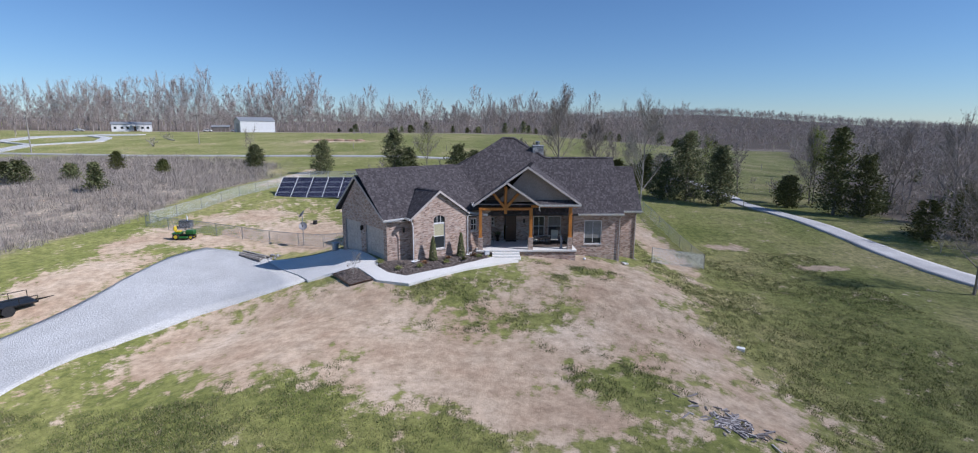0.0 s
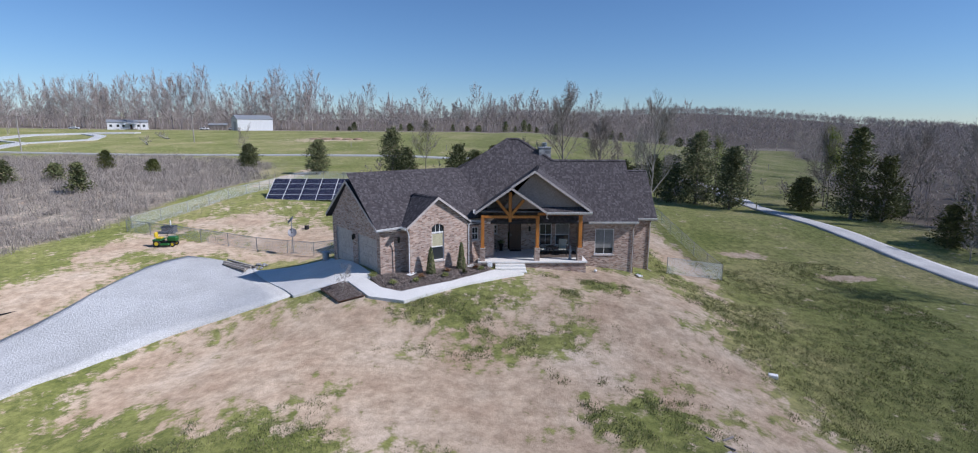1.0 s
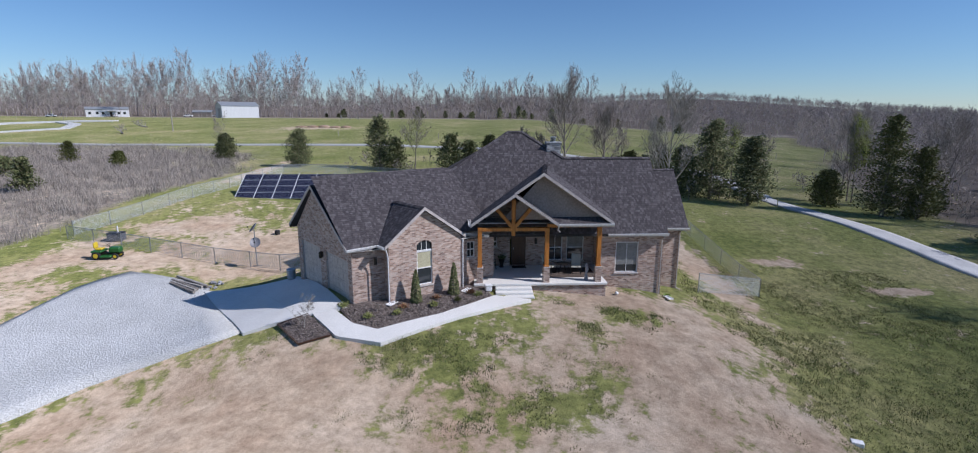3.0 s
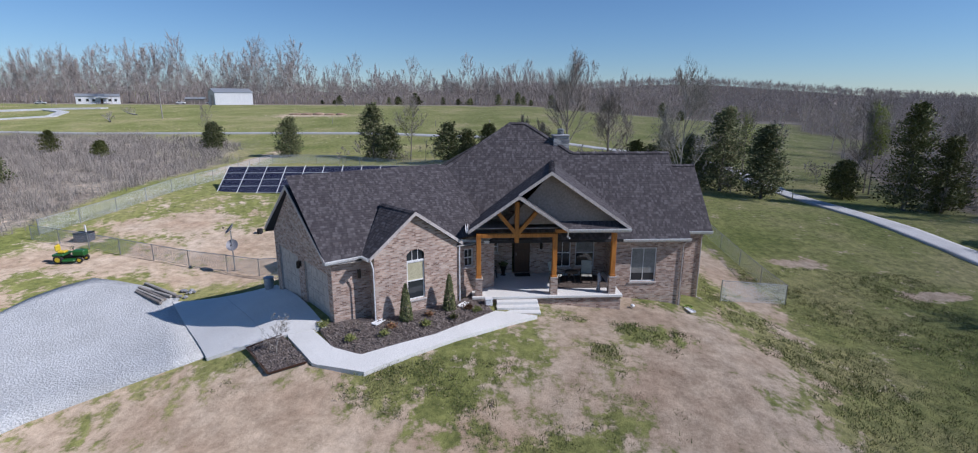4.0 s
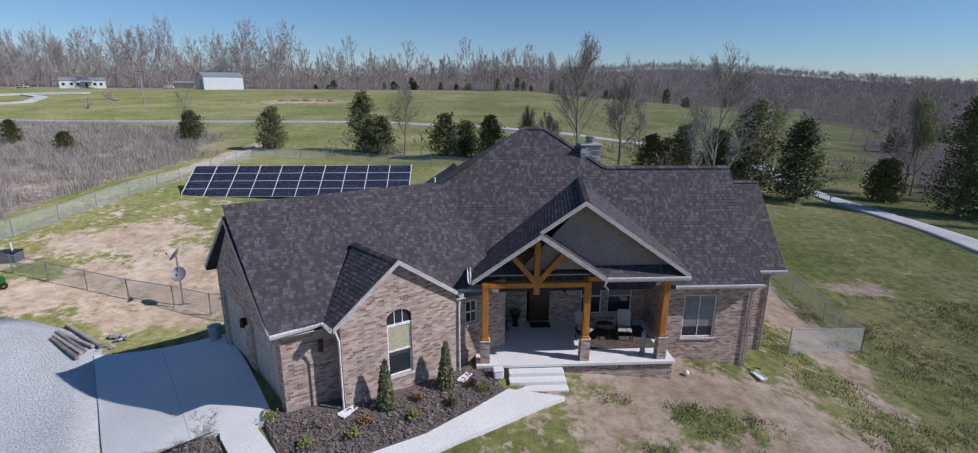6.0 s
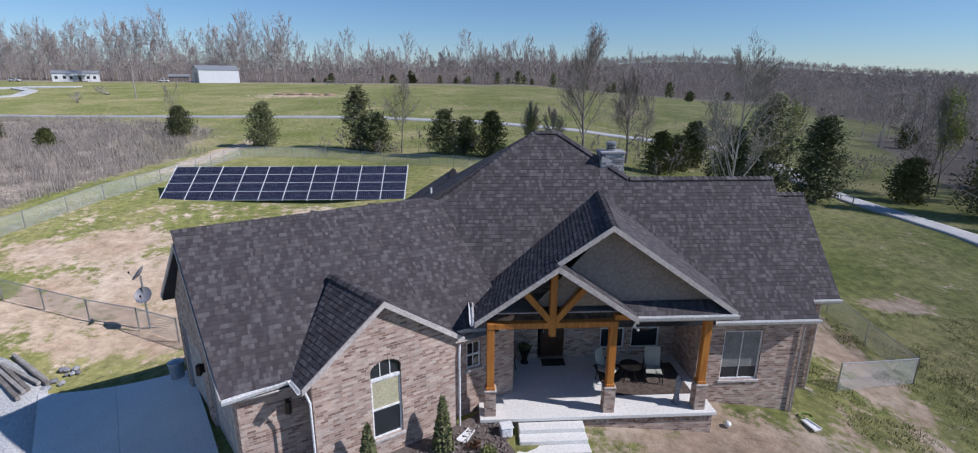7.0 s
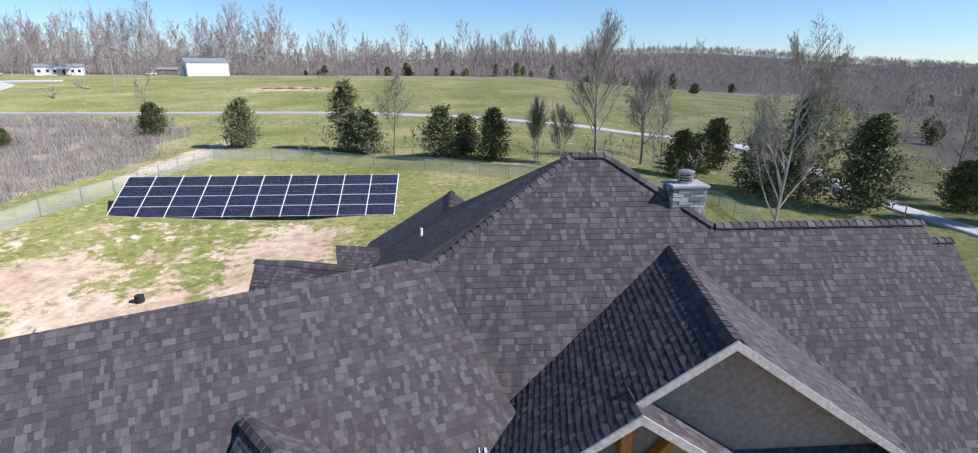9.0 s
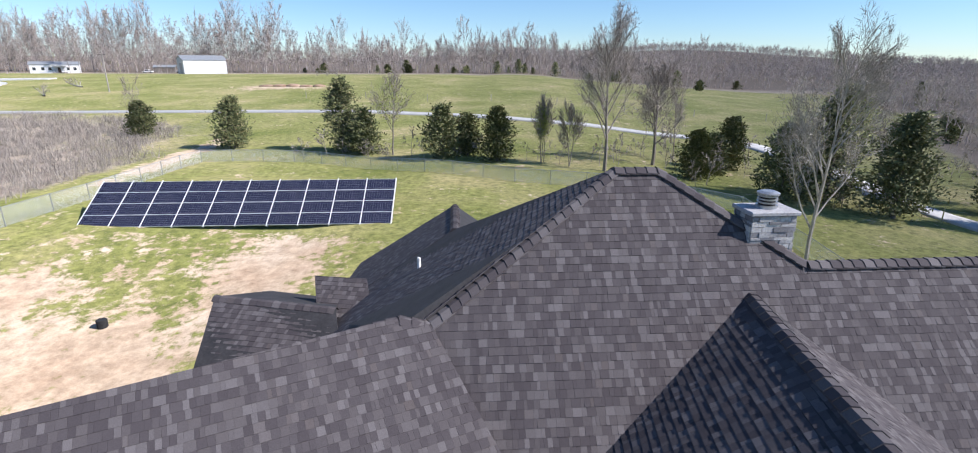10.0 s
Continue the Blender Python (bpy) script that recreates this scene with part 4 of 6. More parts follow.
def arborvitae(x, y, h, seed):
    t = thing("arborvitae", on(x, y, 0, 0.1), "slim dark green arborvitae planted against the brick bay", "shrub", "arborvitae by the bay")
    r = random.Random(seed)
    bm = bmesh.new()
    tube(bm, [(0, 0, -0.15), (0, 0, h * 0.5)], [0.04, 0.02], 6)
    part("trunk", bm, BARK, t)
    bm = bmesh.new()

    def place(q):
        z = q.random() ** 1.3
        rad = 0.27 * (1 - z) ** 0.7 * (0.75 + 0.35 * q.random()) + 0.015
        a = q.uniform(0, 6.283)
        return (rad * math.cos(a), rad * math.sin(a), 0.06 + z * h)

    leafy(bm, r, 1500, place, 0.07)
    part("foliage", bm, NEEDLE, t, fix=False)


arborvitae(-4.35, 32.15, 1.65, 3)
arborvitae(-2.62, 33.4, 1.65, 8)
RUSSET = island_mat("russet_leaves", [(0, (0.16, 0.06, 0.03)), (0.6, (0.28, 0.13, 0.06)), (1, (0.24, 0.19, 0.08))], 0.85)
LIME = island_mat("lime_leaves", [(0, (0.10, 0.12, 0.03)), (0.6, (0.19, 0.21, 0.055)), (1, (0.28, 0.27, 0.09))], 0.85)
for k, (x, y, hue) in enumerate(((-7.8, 31.35, 1), (-6.3, 30.45, 1), (-5.0, 30.85, 1), (-4.8, 31.4, 0), (-3.4, 31.75, 1), (-3.4, 32.6, 0), (-2.3, 32.5, 1), (-1.75, 33.5, 0), (-1.35, 33.3, 1), (-6.05, 31.1, 2))):
    t = thing("small_shrub", on(x, y, k * 40, 0.12), ("low russet shrub in the mulch bed", "low lime-green shrub in the mulch bed", "thin bare twiggy shrub in the mulch bed")[hue], "shrub", "shrubs in the bed")
    r = random.Random(k)
    bm = bmesh.new()
    for _ in range(9):
        a = r.uniform(0, 6.28)
        tube(bm, [(0, 0, -0.05), (0.12 * math.cos(a), 0.12 * math.sin(a), r.uniform(0.12, 0.22) * (3 if hue == 2 else 1))], [0.008, 0.004], 3)
    part("stems", bm, BARK, t)
    if hue < 2:
        bm = bmesh.new()
        leafy(bm, r, 260, lambda q: (q.gauss(0, 0.10), q.gauss(0, 0.10), 0.06 + abs(q.gauss(0.08, 0.06))), 0.05)
        part("foliage", bm, (RUSSET, LIME)[hue], t, fix=False)


# splash blocks
for x, y, rz in ((-5.45, 31.85, -32), (-2.0, 34.0, -25), (9.25, 36.75, 20)):
    sb = thing("splash_block", on(x, y, rz, 0.12), "white plastic splash block under a downspout", "splash block", "splash blocks")
    bm = bmesh.new()
    out = [(-0.10, 0.25), (0.10, 0.25), (0.15, -0.35), (-0.15, -0.35)]
    slab(bm, [(a, b, 0.03) for a, b in out], 0.03)
    part("tray", bm, WHITE, sb)
    for s in (-1, 1):
        bm = bmesh.new()
        tube(bm, [(s * 0.10, 0.25, 0.05), (s * 0.15, -0.35, 0.05)], 0.022, 4)
        part("rim", bm, WHITE, sb)

# dustbin by the garage
tb = thing("trash_can", on(-13.3, 37.7, 0, 0.16), "grey metal trash can by the garage door", "trash can")
bm = bmesh.new()
tube(bm, [(0, 0, 0), (0, 0, 0.02), (0, 0, 0.62)], [0.22, 0.23, 0.27], 16)
part("body", bm, GALV, tb)
bm = bmesh.new()
tube(bm, [(0, 0, 0.62), (0, 0, 0.66), (0, 0, 0.72)], [0.29, 0.28, 0.08], 16)
part("lid", bm, GALV, tb)
# white tub by the steps
tub = thing("storage_tub", HOUSE @ pose(0.55, -0.62, ground(-0.9, 34.1) + 0.08, 0, 0, 8), "small white box beside the porch steps", "box")
part("body", bbox(-0.17, -0.15, 0, 0.17, 0.15, 0.30, 0.03), WHITE, tub)
part("lid", bbox(-0.19, -0.17, 0.30, 0.19, 0.17, 0.36, 0.02), WHITE, tub)

# boards and stones at the drive's edge
rt = random.Random(2)
for k in range(6):
    x, y = -21.1 + 0.11 * k + rt.uniform(-0.2, 0.2), 38.1 + 0.21 * k
    t = tagged(part("timber", bbox(-1.9 + rt.uniform(0, 0.7), -0.075, 0, 1.9 - rt.uniform(0, 0.5), 0.075, 0.13, 0.01), BARK_PALE if k % 2 else BARK), "weathered landscape timber lying at the gravel's edge", "timber", "landscape timbers")
    t.matrix_world = on(x, y, -28 + rt.uniform(-4, 4), 0.13)
for k in range(16):
    x, y = -19.1 + rt.uniform(-0.6, 0.5), 38.3 + rt.uniform(-0.9, 1.2)
    bm = bmesh.new()
    bmesh.ops.create_icosphere(bm, subdivisions=1, radius=rt.uniform(0.07, 0.2))
    for v in bm.verts:
        v.co = Vector((v.co.x * 1.2, v.co.y, v.co.z * 0.6)) * rt.uniform(0.8, 1.2)
    o = tagged(part("rock", bm, STONE_ONE), "loose pale fieldstone at the edge of the gravel", "rock", "loose rocks")
    o.matrix_world = on(x, y, rt.uniform(0, 360), 0.08)

# satellite dishes on a shared post
sd = thing("satellite_dishes", on(-18.3, 43.0), "two grey satellite dishes on one galvanised post", "satellite dish")
part("post", rod((0, 0, -0.3), (0, 0, 2.75), 0.04, 8), GALV, sd)
part("foot", rod((-0.3, 0.0, 0.02), (0.35, 0.05, 0.05), 0.03, 6), GALV, sd)
for z, s, az in ((1.75, 0.36, -70), (2.85, 0.34, -150)):
    m = Matrix.Translation((0.06, -0.08, z)) @ Euler((radians(50), 0, radians(az + 90))).to_matrix().to_4x4()
    bm = bmesh.new()
    rings = []
    for back in (0.0, 0.02):
        for k in range(5):
            rr = s * k / 4
            rings.append([bm.verts.new(m @ Vector((rr * math.cos(a) , rr * 1.15 * math.sin(a), 0.35 * rr * rr / s - back))) for a in [6.2832 * q / 18 for q in range(18)]] if k else [bm.verts.new(m @ Vector((0, 0, -back)))])
    for base in (0, 5):
        for q in range(18):
            bm.faces.new((rings[base][0], rings[base + 1][q], rings[base + 1][(q + 1) % 18]))
            for k in range(1, 4):
                bm.faces.new((rings[base + k][q], rings[base + k + 1][q], rings[base + k + 1][(q + 1) % 18], rings[base + k][(q + 1) % 18]))
    for q in range(18):
        bm.faces.new((rings[4][q], rings[9][q], rings[9][(q + 1) % 18], rings[4][(q + 1) % 18]))
    d = part("dish", bm, mottled("dish_grey", (0.17, 0.17, 0.19), (0.23, 0.23, 0.25), 3, 0.5), sd, "grey offset dish")
    part("feed_arm", rod(m @ Vector((0, -s, 0)), m @ Vector((0, -s * 0.5, s * 1.2)), 0.014, 5), GALV, d)
    part("feed_horn", rod(m @ Vector((0, -s * 0.55, s * 1.1)), m @ Vector((0, -s * 0.40, s * 1.3)), 0.04, 8), DARK_METAL, d)

# lawn tractor
GREEN = mottled("tractor_green", (0.02, 0.10, 0.022), (0.03, 0.14, 0.03), 4, 0.35, bump=0.0)
YELLOW = mottled("tractor_yellow", (0.62, 0.45, 0.02), (0.70, 0.52, 0.03), 4, 0.4, bump=0.0)
TYRE = mottled("rubber", (0.015, 0.015, 0.015), (0.03, 0.03, 0.03), 9, 0.85)
lt = thing("lawn_tractor", on(-29.9, 43.1, 12), "green lawn tractor with a yellow seat and rims", "lawn tractor")
part("hood", bbox(0.35, -0.27, 0.42, 1.15, 0.27, 0.85, 0.09), GREEN, lt)
part("chassis", bbox(-0.6, -0.2, 0.3, 1.1, 0.2, 0.45, 0.03), DARK_METAL, lt)
part("fender", bbox(-0.75, -0.5, 0.5, 0.0, 0.5, 0.66, 0.06), GREEN, lt)
seat = part("seat", bbox(-0.55, -0.24, 0.66, -0.05, 0.24, 0.80, 0.05), YELLOW, lt, "yellow vinyl seat")
part("seat_back", bbox(-0.66, -0.24, 0.78, -0.50, 0.24, 1.22, 0.06), YELLOW, seat)
part("mower_deck", bbox(-0.15, -0.62, 0.14, 0.65, 0.62, 0.30, 0.06), GREEN, lt, "green mower deck")
bm = bmesh.new()
tube(bm, [(0.3, 0.2 * math.cos(a), 0.98 + 0.2 * math.sin(a) * 0.5) for a in [6.2832 * k / 14 for k in range(15)]], 0.018, 5)
part("steering_wheel", bm, TYRE, lt)
part("steering_column", rod((0.45, 0, 0.75), (0.3, 0, 0.98), 0.025), DARK_METAL, lt)
for x, y, r, w in ((-0.4, 0.42, 0.30, 0.22), (-0.4, -0.42, 0.30, 0.22), (0.85, 0.38, 0.21, 0.15), (0.85, -0.38, 0.21, 0.15)):
    bm = bmesh.new()
    tube(bm, [(x, y - w / 2, r), (x, y - w / 2 + 0.04, r), (x, y + w / 2 - 0.04, r), (x, y + w / 2, r)], [r - 0.04, r, r, r - 0.04], 18)
    wl = part("wheel", bm, TYRE, lt)
    bm = bmesh.new()
    tube(bm, [(x, y - w / 2 - 0.01, r), (x, y + w / 2 + 0.01, r)], r * 0.55, 14)
    part("rim", bm, YELLOW, wl, "yellow rim")

# utility box and pipe by the fence corner
ub = thing("air_conditioner_box", on(-32.6, 47.6, 10), "dark grey utility box beside the fence corner", "utility box")
part("body", bbox(-0.55, -0.4, 0, 0.55, 0.4, 0.62, 0.03), mottled("box_grey", (0.10, 0.10, 0.11), (0.16, 0.16, 0.17), 5), ub)
part("lid", bbox(-0.58, -0.43, 0.62, 0.58, 0.43, 0.68, 0.02), DARK_METAL, ub)
part("pipe", rod((0.1, 0.1, 0.6), (0.1, 0.1, 1.2), 0.06, 8), WHITE, ub)

# flat trailer at the drive's edge
tr = thing("utility_trailer", on(-30.6, 26.2, 62), "black flatbed utility trailer with low rails", "trailer")
part("bed", bbox(-1.9, -0.95, 0.5, 1.9, 0.95, 0.6, 0.02), DARK_METAL, tr)
for y in (-0.95, 0.95):
    part("rail", rod((-1.9, y, 0.98), (1.9, y, 0.98), 0.03, 4), DARK_METAL, tr)
    for k in range(5):
        part("stake", rod((-1.88 + 0.94 * k, y, 0.55), (-1.88 + 0.94 * k, y, 0.98), 0.025, 4), DARK_METAL, tr)
    for x in (-0.45, 0.35):
        bm = bmesh.new()
        tube(bm, [(x, y * 1.05 - 0.1, 0.33), (x, y * 1.05 + 0.1, 0.33)], 0.33, 18)
        part("wheel", bm, TYRE, tr)
part("drawbar", rod((1.9, 0, 0.5), (3.2, 0, 0.45), 0.05, 4), DARK_METAL, tr)

# small white box on the grass, old fire pit, ball, garden hose
wb = tagged(part("white_box", bbox(-0.22, -0.15, -0.05, 0.22, 0.15, 0.14, 0.02), WHITE), "small white utility cover lying in the grass", "utility cover")
wb.matrix_world = on(14.2, 26.9, -20)
ash = bmesh.new()
for k in range(150):
    a, rr = rb.uniform(0, 6.28), abs(rb.gauss(0, 0.55))
    m = on(10.4 + rr * math.cos(a) * 1.5, 18.0 + rr * math.sin(a), rb.uniform(0, 360), 0.06)
    box(ash, -rb.uniform(0.05, 0.3), -0.03, -0.02, rb.uniform(0.05, 0.3), 0.03, 0.03, m)
tagged(part("burn_pile", ash, island_mat("ash_sticks", [(0, (0.10, 0.09, 0.09)), (0.6, (0.24, 0.22, 0.22)), (1, (0.42, 0.40, 0.39))], 0.95), fix=False), "scatter of grey burnt sticks and ash on bare soil", "burn pile", kind="stuff")
bm = bmesh.new()
bmesh.ops.create_icosphere(bm, subdivisions=2, radius=0.11)
o = tagged(part("ball", bm, WHITE, smooth_faces=True), "small white ball on the soil by the porch", "ball")
o.matrix_world = on(6.2, 35.9, 0, 0.12)
bm = bmesh.new()
tube(bm, [((0.32 + 0.02 * math.sin(k)) * math.cos(k * 0.5) * (1 + 0.003 * k), (0.3 + 0.02 * math.cos(k * 1.3)) * math.sin(k * 0.5), 0.03 + 0.0022 * k) for k in range(64)], 0.016, 5)
o = tagged(part("garden_hose", bm, mottled("hose_green", (0.16, 0.26, 0.03), (0.24, 0.36, 0.05), 5, 0.4), smooth_faces=True), "coiled yellow-green garden hose by the house corner", "garden hose")
o.matrix_world = on(9.35, 37.2, 0, 0.06) @ Matrix.Scale(0.62, 4)


# porch furniture
def bench():
    t = thing("bench", HOUSE @ pose(0.72, 2.0, FLOOR, 0, 0, 72), "dark metal garden bench on the porch", "bench")
    for k in range(5):
        part("seat_slat", bbox(-0.62, -0.22 + k * 0.095, 0.42, 0.62, -0.14 + k * 0.095, 0.45, 0.006), DARK_METAL, t)
    for k in range(4):
        part("back_slat", bbox(-0.62, 0.25, 0.50 + k * 0.11, 0.62, 0.275, 0.58 + k * 0.11, 0.006), DARK_METAL, t)
    for sx in (-0.62, 0.62):
        bm = bmesh.new()
        tube(bm, [(sx, -0.28, 0), (sx, -0.22, 0.43), (sx, -0.26, 0.62), (sx, 0.2, 0.66), (sx, 0.29, 0.98)], 0.022, 6)
        part("end_frame", bm, DARK_METAL, t)
        part("leg", rod((sx, 0.34, 0), (sx, 0.24, 0.45), 0.022), DARK_METAL, t)


bench()
SLING = mottled("pale_sling_fabric", (0.33, 0.33, 0.28), (0.42, 0.42, 0.36), 8, 0.85)
for x, y, rz in ((4.25, 1.75, 50), (5.75, 1.65, -12)):
    t = thing("patio_chair", HOUSE @ pose(x, y, FLOOR, 0, 0, rz), "metal patio chair with a pale sling seat", "chair", "porch chairs")
    part("seat", bbox(-0.27, -0.27, 0.38, 0.27, 0.25, 0.43, 0.02), SLING, t)
    part("backrest", bbox(-0.27, 0.0, 0.0, 0.27, 0.04, 0.68, 0.02, Matrix.Translation((0, 0.24, 0.40)) @ Matrix.Rotation(radians(-16), 4, "X")), SLING, t)
    for sx in (-0.29, 0.29):
        bm = bmesh.new()
        tube(bm, [(sx, -0.3, 0.02), (sx, -0.28, 0.60), (sx, 0.30, 0.62)], 0.017, 6)
        part("arm", bm, DARK_METAL, t)
        part("rear_leg", rod((sx, 0.32, 0.02), (sx, 0.26, 0.62), 0.017), DARK_METAL, t)
    bm = bmesh.new()
    tube(bm, [(0.28 * math.cos(a), 0.28 * math.sin(a), 0.02) for a in [6.2832 * k / 16 for k in range(17)]], 0.017, 5)
    part("swivel_ring", bm, DARK_METAL, t)
t = thing("patio_table", HOUSE @ pose(4.98, 1.7, FLOOR), "small round dark metal patio table", "table")
bm = bmesh.new()
tube(bm, [(0, 0, 0.55), (0, 0, 0.58)], 0.36, 24)
part("tabletop", bm, DARK_METAL, t)
for k in range(4):
    a = k * 1.571 + 0.6
    part("leg", rod((0.08 * math.cos(a), 0.08 * math.sin(a), 0.55), (0.32 * math.cos(a), 0.32 * math.sin(a), 0), 0.015), DARK_METAL, t)
o = tagged(part("rug", bbox(-1.35, -0.95, 0, 1.45, 0.95, 0.012), mottled("rug_brown", (0.055, 0.04, 0.032), (0.13, 0.10, 0.08), 5, 0.95)), "dark patterned outdoor rug under the porch table", "rug")
o.matrix_world = HOUSE @ pose(5.35, 1.75, FLOOR + 0.004)
o = tagged(part("door_mat", bbox(-0.42, -0.24, 0, 0.42, 0.24, 0.02, 0.005), TYRE), "black rubber door mat", "mat")
o.matrix_world = HOUSE @ pose(2.58, 2.95, FLOOR + 0.003)
pl = thing("planter", HOUSE @ pose(1.55, 3.0, FLOOR), "dark urn planter beside the front door", "planter")
bm = bmesh.new()
tube(bm, [(0, 0, 0), (0, 0, 0.08), (0, 0, 0.2), (0, 0, 0.48), (0, 0, 0.5)], [0.15, 0.09, 0.1, 0.19, 0.17], 14)
part("urn", bm, DARK_METAL, pl)
bm = bmesh.new()
leafy(bm, random.Random(1), 160, lambda q: (q.gauss(0, 0.09), q.gauss(0, 0.09), 0.55 + abs(q.gauss(0, 0.09))), 0.07)
part("foliage", bm, NEEDLE, pl, fix=False)
orn = tagged(new("garden_ornament"), "slim grey garden ornament standing by the porch post", "ornament")
orn.matrix_world = HOUSE @ pose(6.05, 0.35, FLOOR)
bm = bmesh.new()
tube(bm, [(0, 0, 0), (0, 0, 0.05), (0, 0, 0.4), (0.03, 0, 0.62), (0, 0, 0.82), (0, 0, 0.98)], [0.15, 0.11, 0.06, 0.10, 0.09, 0.03], 10)
part("body", bm, mottled("grey_cast_stone", (0.16, 0.16, 0.17), (0.34, 0.34, 0.36), 9, 0.8), orn)

# solar array
CELL, nt, b = node_mat("solar_cells", 0.12)
uvn = nt.nodes.new("ShaderNodeTexCoord")
br = nt.nodes.new("ShaderNodeTexBrick")
br.offset = 0.0
br.inputs["Scale"].default_value = 1.0
br.inputs["Brick Width"].default_value = 0.162
br.inputs["Row Height"].default_value = 0.162
br.inputs["Mortar Size"].default_value = 0.006
br.inputs["Color1"].default_value = (0.014, 0.015, 0.034, 1)
br.inputs["Color2"].default_value = (0.020, 0.021, 0.046, 1)
br.inputs["Mortar"].default_value = (0.16, 0.17, 0.21, 1)
nt.links.new(uvn.outputs["Object"], br.inputs["Vector"])
nt.links.new(br.outputs["Color"], b.inputs["Base Color"])
SA, SB = Vector((-29.9, 60.9, 0.42)), Vector((-10.2, 62.66, 0.57))
sx = (SB - SA).normalized()
flat = Vector((-sx.y, sx.x, 0)).normalized()
sy = (flat * 3.35 + Vector((0, 0, 2.2))).normalized()
sz = sx.cross(sy)
ARR = Matrix(((sx.x, sy.x, sz.x, SA.x), (sx.y, sy.y, sz.y, SA.y), (sx.z, sy.z, sz.z, SA.z), (0, 0, 0, 1)))
arr = thing("solar_array", ARR, "ground-mounted solar array of dark panels in pale frames", "solar array")
bm = bmesh.new()
box(bm, 0.02, 0.02, 0.0, 1.94, 0.965, 0.036)
panel_me = bpy.data.meshes.new("solar_panel")
bm.to_mesh(panel_me)
bm.free()
panel_me.materials.append(CELL)
frame_me = bpy.data.meshes.new("panel_frame")
bm = bmesh.new()
for q in ((0, 0, 1.96, 0.018), (0, 0.967, 1.96, 0.985), (0, 0.018, 0.018, 0.967), (1.942, 0.018, 1.96, 0.967)):
    box(bm, q[0], q[1], -0.004, q[2], q[3], 0.044)
bm.to_mesh(frame_me)
bm.free()
frame_me.materials.append(WIRE)
for r in range(4):
    for c in range(10):
        p = new("solar_panel", panel_me)
        p.parent = arr
        p.matrix_local = Matrix.Translation((0.05 + c * 1.985, 0.02 + r * 1.005, 0.06))
        f = new("panel_frame", frame_me)
        f.parent = p
for c in range(11):
    part("upright_strip", bbox(0.05 + c * 1.985 - 0.045, -0.06, 0.03, 0.05 + c * 1.985 + 0.02, 4.12, 0.115), WHITE, arr, "pale aluminium mounting strip")
for y in (0.6, 3.4):
    part("purlin", bbox(-0.1, y - 0.05, -0.08, 19.95, y + 0.05, 0.03), GALV, arr)
inv_arr = ARR.inverted()
for c in range(6):
    for y in (0.6, 3.4):
        top = ARR @ Vector((1.0 + c * 3.6, y, -0.05))
        foot = Vector((top.x, top.y, ground(top.x, top.y) - 0.3))
        part("support_post", rod(inv_arr @ foot, inv_arr @ top, 0.055, 6), GALV, arr)


# chain-link fence: posts, top rail and woven wire
def fence(pts, label, height=1.25, spacing=3.0):
    f = thing("chain_link_fence", on(*pts[0]), label, "fence", "chain-link fencing")
    inv = f.matrix_world.inverted()
    total = sum((Vector(b) - Vector(a)).length for a, b in zip(pts, pts[1:]))
    n = max(2, int(total / spacing) + 1)
    line = resample(pts, n)
    bm_wire = bmesh.new()
    for k, p in enumerate(line):
        g = Vector((p.x, p.y, ground(p.x, p.y)))
        part("post", rod(inv @ (g - Vector((0, 0, 0.3))), inv @ (g + Vector((0, 0, height + 0.05))), 0.032, 6), GALV, f)
        if k:
            q = line[k - 1]
            h = Vector((q.x, q.y, ground(q.x, q.y)))
            part("top_rail", rod(inv @ (h + Vector((0, 0, height))), inv @ (g + Vector((0, 0, height))), 0.021, 5), GALV, f)
            ln = (g - h).length
            d = (g - h) / ln
            up = Vector((0, 0, 1))
            m = int(ln / 0.095)
            w = 0.0055
            for i in range(-int(height / 0.095), m):
                for s in (1, -1):
                    a0, a1 = i * 0.095, i * 0.095 + height
                    z0, z1 = (0.0, height) if s > 0 else (height, 0.0)
                    if a0 < 0:
                        z0 += (0 - a0) * s
                        a0 = 0
                    if a1 > ln:
                        z1 -= (a1 - ln) * s
                        a1 = ln
                    if a1 - a0 < 0.02:
                        continue
                    e = (d + up * s).normalized()
                    side = d.cross(up).cross(e).normalized() * w
                    b0, b1 = h + d * a0 + up * (z0 + 0.03), h + d * a1 + up * (z1 + 0.03)
                    bm_wire.faces.new([bm_wire.verts.new(inv @ v) for v in (b0 - side, b0 + side, b1 + side, b1 - side)])
    wv = part("wire_mesh", bm_wire, WIRE, f, "woven galvanised wire", fix=False)
    wv["kind"] = "stuff"


